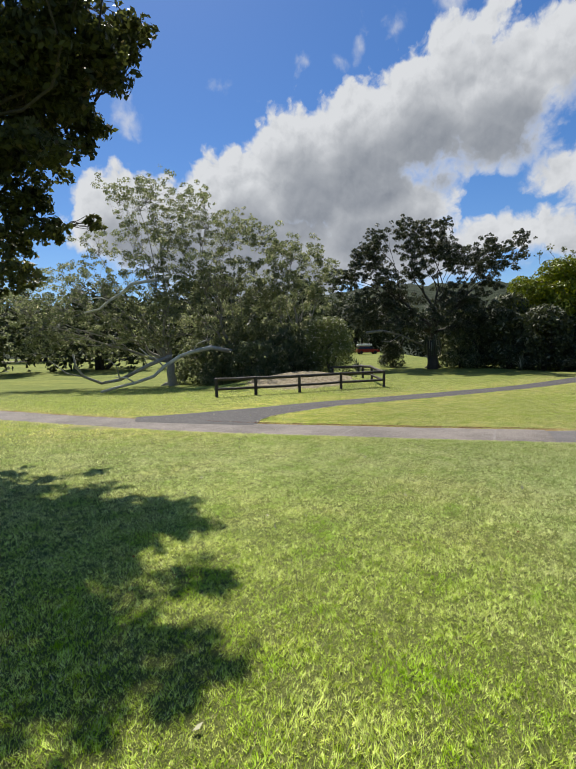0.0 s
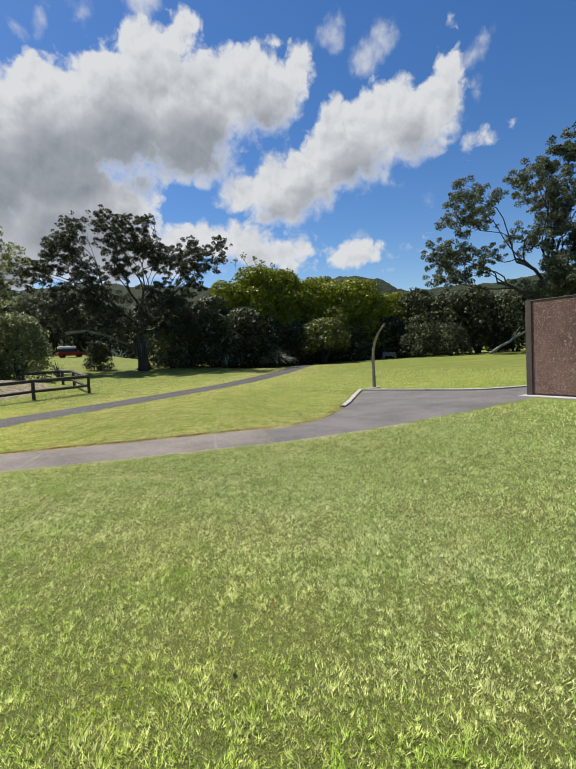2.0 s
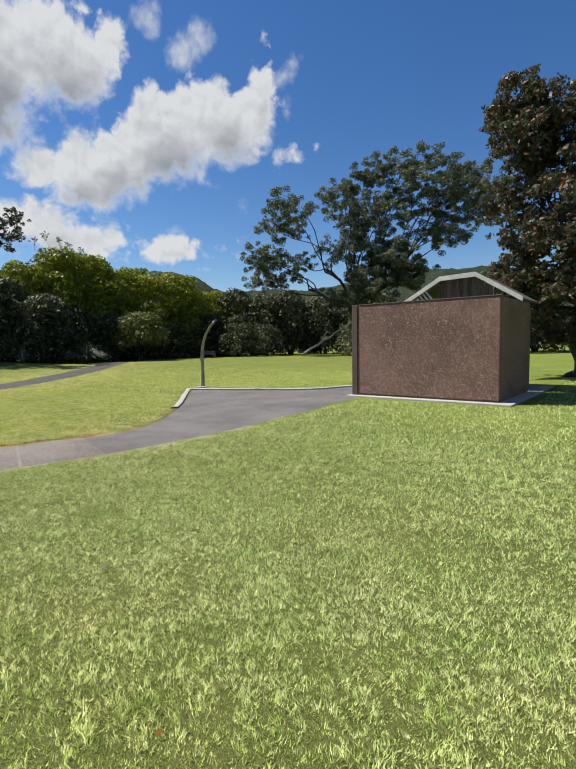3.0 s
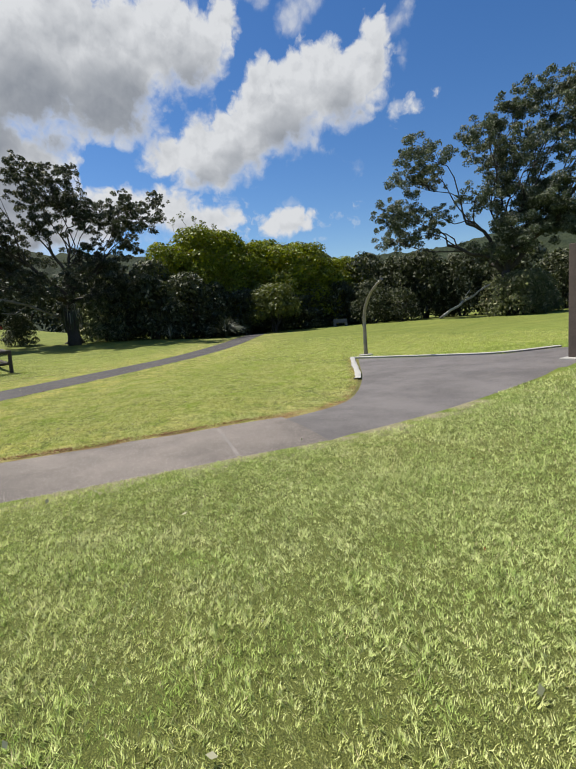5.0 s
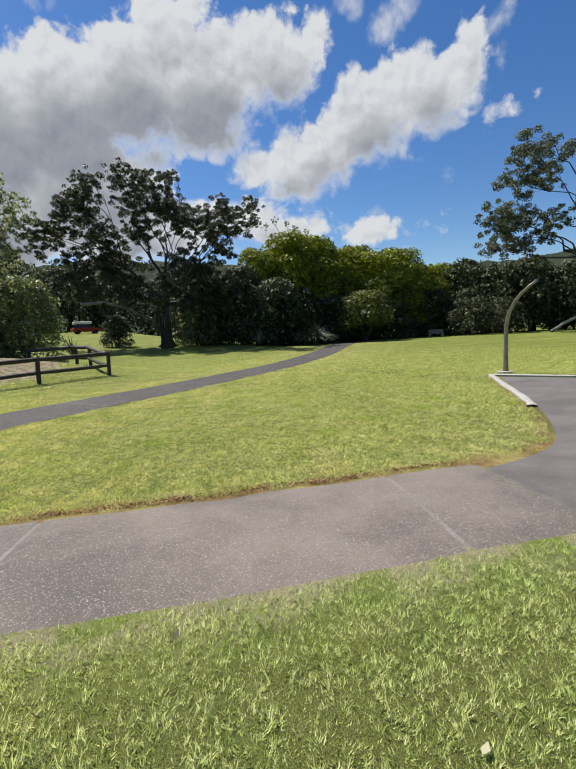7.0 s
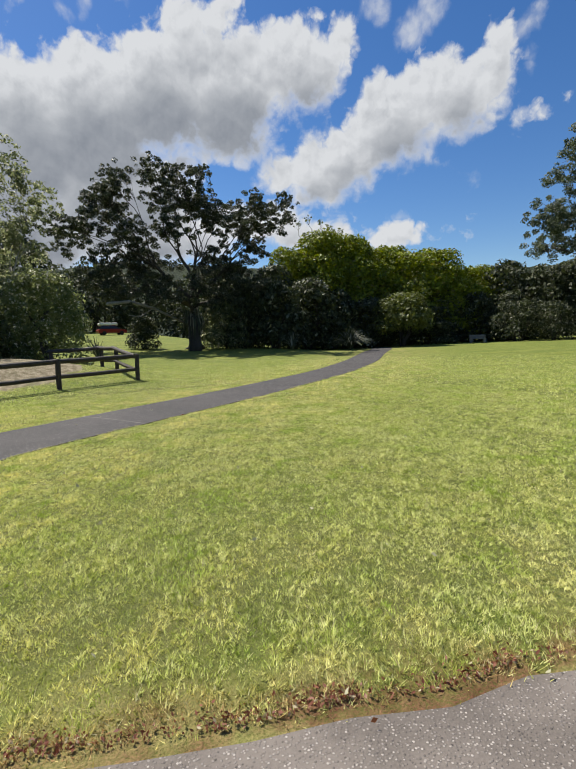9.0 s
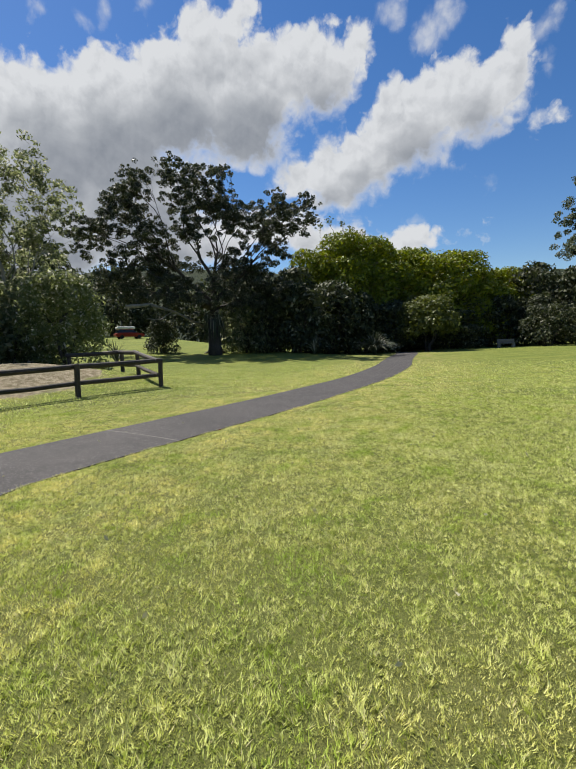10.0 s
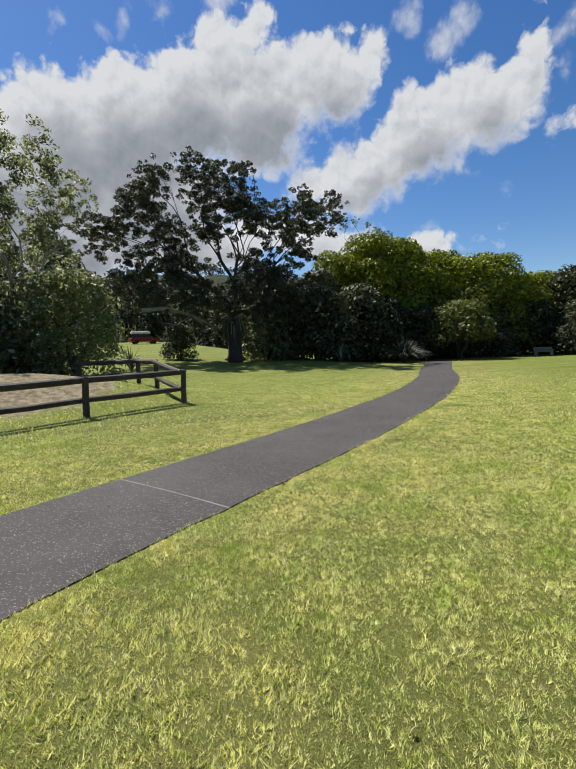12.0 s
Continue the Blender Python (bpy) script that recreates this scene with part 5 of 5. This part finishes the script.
# ---- grass blades along the walk ----
def blade_material():
    m, n = material("grass_blade")
    geo = n.add("ShaderNodeNewGeometry")
    r, p = geo.outputs["Random Per Island"], geo.outputs["Position"]
    sep = n.add("ShaderNodeSeparateXYZ", {0: p})
    x, y = sep.outputs[0], sep.outputs[1]
    broad = n.noise(p, 0.55, 5.0, 0.6, 0.6)
    wide = n.noise(p, 0.12, 3.0, 0.5)
    pale = n.mix(r, (0.25, 0.255, 0.06, 1), (0.60, 0.57, 0.27, 1))
    col = n.mix(r, (0.19, 0.235, 0.05, 1), (0.50, 0.53, 0.22, 1))
    col = n.mix(n.ramp(broad, 0.44, 0.66, 0.0, 0.75), col, pale)
    col = n.mix(n.ramp(wide, 0.5, 0.62, 0.0, 0.6), col, n.mix(r, (0.13, 0.21, 0.026, 1), (0.32, 0.41, 0.10, 1)))
    col = n.mix(n.ramp(y, 9.5, 15.0, 0.0, 0.38), col, pale)
    dry = n.add("ShaderNodeAttribute")
    dry.attribute_name = "dry"
    f = n.math("MULTIPLY", dry.outputs["Fac"], n.ramp(n.noise(p, 1.4, 5.0, 0.65), 0.40, 0.60))
    col = n.mix(f, col, n.mix(r, (0.43, 0.39, 0.13, 1), (0.72, 0.66, 0.31, 1)))
    worn = n.add("ShaderNodeAttribute")
    worn.attribute_name = "worn"
    f = n.math("MULTIPLY", worn.outputs["Fac"], n.ramp(n.noise(p, 2.6, 5.0, 0.7), 0.38, 0.60))
    col = n.mix(f, col, n.mix(r, (0.19, 0.08, 0.05, 1), (0.44, 0.29, 0.17, 1)))
    # shade between tufts and pale highlights on clumps are painted into the colour
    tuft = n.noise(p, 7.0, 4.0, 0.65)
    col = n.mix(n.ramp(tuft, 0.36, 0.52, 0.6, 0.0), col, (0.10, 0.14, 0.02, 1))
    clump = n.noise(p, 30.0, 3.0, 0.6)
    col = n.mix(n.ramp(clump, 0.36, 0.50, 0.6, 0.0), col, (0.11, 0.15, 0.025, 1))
    col = n.mix(n.ramp(clump, 0.52, 0.66, 0.0, 0.7), col, (0.56, 0.57, 0.28, 1))
    patch = n.noise(p, 1.7, 5.0, 0.68, 0.4)
    col = n.mix(n.ramp(patch, 0.34, 0.50, 0.6, 0.0), col, n.mix(r, (0.11, 0.18, 0.022, 1), (0.26, 0.36, 0.07, 1)))
    col = n.mix(n.ramp(patch, 0.52, 0.66, 0.0, 0.55), col, n.mix(r, (0.33, 0.34, 0.12, 1), (0.54, 0.55, 0.29, 1)))
    # darker, greener blades on the side of the small building
    green_side = n.math("MULTIPLY", n.ramp(x, 2.5, 6.5), n.ramp(y, 7.0, 10.0, 0.55, 0.0))
    col = n.mix(green_side, col, n.mix(r, (0.12, 0.175, 0.03, 1), (0.33, 0.38, 0.12, 1)))
    # blade colour is raised throughout, most towards low x and low y
    blade_value = n.math("ADD", n.math("ADD", n.ramp(y, 2.0, 12.0, 0.36, 0.0), n.add("ShaderNodeMath", {0: n.ramp(x, -1.0, 4.0, 0.36, 0.0), 1: n.ramp(y, 10.0, 13.5, -0.06, 0.0)}, operation="ADD").outputs[0]), 1.55)
    col = n.add("ShaderNodeHueSaturation", {"Color": col, "Saturation": n.math("ADD", n.math("MULTIPLY", n.ramp(y, 1.0, 8.0, 0.38, 0.05), n.ramp(x, 1.5, 4.5, 1.0, 0.0)), n.ramp(y, 8.0, 13.0, 0.95, 1.15)), "Hue": n.ramp(y, 1.0, 10.0, 0.512, 0.5), "Value": blade_value}).outputs[0]
    straw = n.math("GREATER_THAN", n.math("FRACT", n.math("MULTIPLY", r, 53.0)), 0.955)
    col = n.mix(straw, col, (0.62, 0.56, 0.31, 1))
    # a blade catches light from its whole curved length, so its normal leans upwards
    nor = n.add("ShaderNodeVectorMath", {0: geo.outputs["Normal"], 1: (0.55, 0.55, 0.55)}, operation="MULTIPLY").outputs[0]
    nor = n.add("ShaderNodeVectorMath", {0: nor, 1: (0.0, 0.0, 0.75)}, operation="ADD").outputs[0]
    nor = n.add("ShaderNodeVectorMath", {0: nor}, operation="NORMALIZE").outputs[0]
    front = n.add("ShaderNodeBsdfPrincipled", {"Base Color": col, "Roughness": 0.65, "Specular IOR Level": 0.12, "Normal": nor})
    back = n.add("ShaderNodeBsdfTranslucent", {0: col})
    finish(n, n.add("ShaderNodeMixShader", {0: 0.3, 1: front.outputs[0], 2: back.outputs[0]}).outputs[0])
    return m


BLADE = blade_material()


def blades(name, lo, hi, per_m2, height, width, seed, near, far, inner=0.0):
    """Grass blades, thinning out from near to far metres off the line walked, and inside the inner distance."""
    rng = np.random.default_rng(seed)
    n = int((hi[0] - lo[0]) * (hi[1] - lo[1]) * per_m2)
    x, y = rng.uniform(lo[0], hi[0], n), rng.uniform(lo[1], hi[1], n)
    off = off_line(STROLL, x, y)
    keep = (rng.random(n) > smooth(near, far, off)) & (rng.random(n) < smooth(0.5 * inner - 0.1, inner, off))
    # tufts a few fingers wide, with thin places between them
    cell = 7.0 * width
    cx, cy = np.floor((x + 0.4 * cell * np.sin(31 * y)) / cell), np.floor((y + 0.4 * cell * np.sin(29 * x)) / cell)
    chance = np.abs(np.sin(cx * 12.9898 + cy * 78.233) * 43758.5453) % 1.0
    keep &= (chance > 0.22) | (rng.random(n) < 0.25)
    x, y = x[keep], y[keep]
    rag = rng.normal(-0.005, 0.035, len(x))
    d1, d2 = off_line(WALK_1[40:], x, y) - HALF_1, off_line(WALK_2, x, y) - HALF_2
    thin = np.where(y > np.interp(x, WALK_1[:, 0], WALK_1[:, 1]), 0.3, 0.5)
    keep = (d1 > rag) & (d2 > rag) & ~in_pad(x, y) & (rng.random(len(x)) > thin * (1 - smooth(0.0, 0.22, d1)))
    keep &= np.hypot(x - MOUND[0] + 0.3, y - MOUND[1] + 0.6) > 3.4
    keep &= ~((x > 14.2) & (y < 10.2) & (y > 4.6))
    keep &= ~((x > -6) & (x < np.interp(y, [12.4, 13.0, 13.8, 14.6, 15.4, 16.15, 17.6], [-0.6, -0.54, -0.5, -0.3, 0.2, 0.8, 2.0]) + rag) & (y > 12.3) & (y < 17.6) & (d2 < 2.2) & (y < np.interp(x, WALK_2[:, 0], WALK_2[:, 1])))
    x, y, d1, d2 = x[keep], y[keep], d1[keep], d2[keep]
    n = len(x)
    z = lie(x, y)
    # neighbouring blades bend the same way, in tufts a hand wide
    sway, tuft = np.zeros(n), np.zeros(n)
    for wave in (0.9, 0.42, 0.23, 0.13, 0.08):
        for _ in range(2):
            t, o = rng.uniform(0, 2 * np.pi, 2)
            q = (x * np.cos(t) + y * np.sin(t)) * 2 * np.pi / wave + o
            sway += np.sin(q + 0.8 * np.sin(q * 0.37 + 3 * tuft))
            tuft += np.cos(q * 1.13 + 1.7 * np.sin(0.61 * q)) / 3.2
    a = sway * 1.5 + rng.normal(0, 0.55, n)
    h = height * rng.uniform(0.55, 1.3, n) * (1 + 0.42 * np.clip(tuft, -1.3, 1.5))
    lean = rng.uniform(0.3, 1.5, n) * h
    w = width * rng.uniform(0.7, 1.3, n) * 0.5
    b = a + rng.uniform(-1.2, 1.2, n) + np.pi / 2
    v = np.empty((n, 3, 3))
    v[:, 0] = np.column_stack([x - np.cos(b) * w, y - np.sin(b) * w, z - 0.004])
    v[:, 1] = np.column_stack([x + np.cos(b) * w, y + np.sin(b) * w, z - 0.004])
    v[:, 2] = np.column_stack([x + np.cos(a) * lean, y + np.sin(a) * lean, z + h])
    me = mesh_arrays(name, v.reshape(-1, 3), np.arange(n * 3).reshape(n, 3), 3)
    far_side = y > np.interp(x, WALK_1[:, 0], WALK_1[:, 1])
    worn = np.where(far_side, 1 - smooth(0.06, 0.28, np.minimum(d1, off_line(PAD_FAR, x, y))), 0.0)
    dry = np.maximum(1 - smooth(0.4, 4.8, d2), 0.8 * (1 - smooth(0.3, 2.5, d1)) * far_side)
    me.attributes.new("worn", "FLOAT", "POINT").data.foreach_set("value", np.repeat(worn, 3).astype(np.float32))
    me.attributes.new("dry", "FLOAT", "POINT").data.foreach_set("value", np.repeat(dry, 3).astype(np.float32))
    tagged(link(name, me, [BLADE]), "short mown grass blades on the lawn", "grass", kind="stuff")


blades("grass", (-2.5, 0.6), (8.5, 20.5), 15500, 0.0205, 0.0051, 61, 1.9, 4.0)
blades("grass", (-6.5, 0.6), (12.5, 25), 4400, 0.025, 0.0087, 62, 5.4, 9.0, 3.6)
blades("grass", (-18, -6.0), (28, 45), 560, 0.034, 0.020, 63, 10.0, 27.0, 8.4)


def litter():
    rng = np.random.default_rng(71)
    n = 150
    x, y = rng.uniform(-3, 8, n), rng.uniform(1, 21, n)
    keep = off_line(WALK_1, x, y) > 0.3
    x, y = x[keep], y[keep]
    cen = np.column_stack([x, y, lie(x, y) + 0.035])
    me = leaf_mesh("fallen_leaves", rng, cen, np.full(len(x), 0.004), np.ones(len(x), int), 0.05, up=0.0, long=1.7)
    tagged(link("fallen_leaves", me, [FALLEN]), "pale fallen leaves scattered on the grass and path", "leaves", kind="stuff")

    # red-brown leaf litter caught along the worn edge of the footpath
    n = 4200
    s = rng.uniform(np.interp(-2.5, WALK_1[:, 0], run), np.interp(6.1, WALK_1[:, 0], run), n)
    edge = on_run(L1, s) + np.column_stack([np.zeros(n), np.abs(rng.normal(0, 0.05, n)) - 0.015])
    heap = rng.random(n) < 0.35 + 0.65 * (np.sin(s * 5.1) * np.sin(s * 1.7 + 1) > -0.15)
    edge = edge[heap]
    cen = np.column_stack([edge, lie(edge[:, 0], edge[:, 1]) + rng.uniform(0.008, 0.03, len(edge))])
    me = leaf_mesh("leaf_litter", rng, cen, np.full(len(edge), 0.004), np.ones(len(edge), int), 0.022, up=0.1, long=2.2)
    tagged(link("leaf_litter", me, [LITTER]), "red-brown dry leaf litter along the edge of the footpath", "leaves", kind="stuff")


litter()
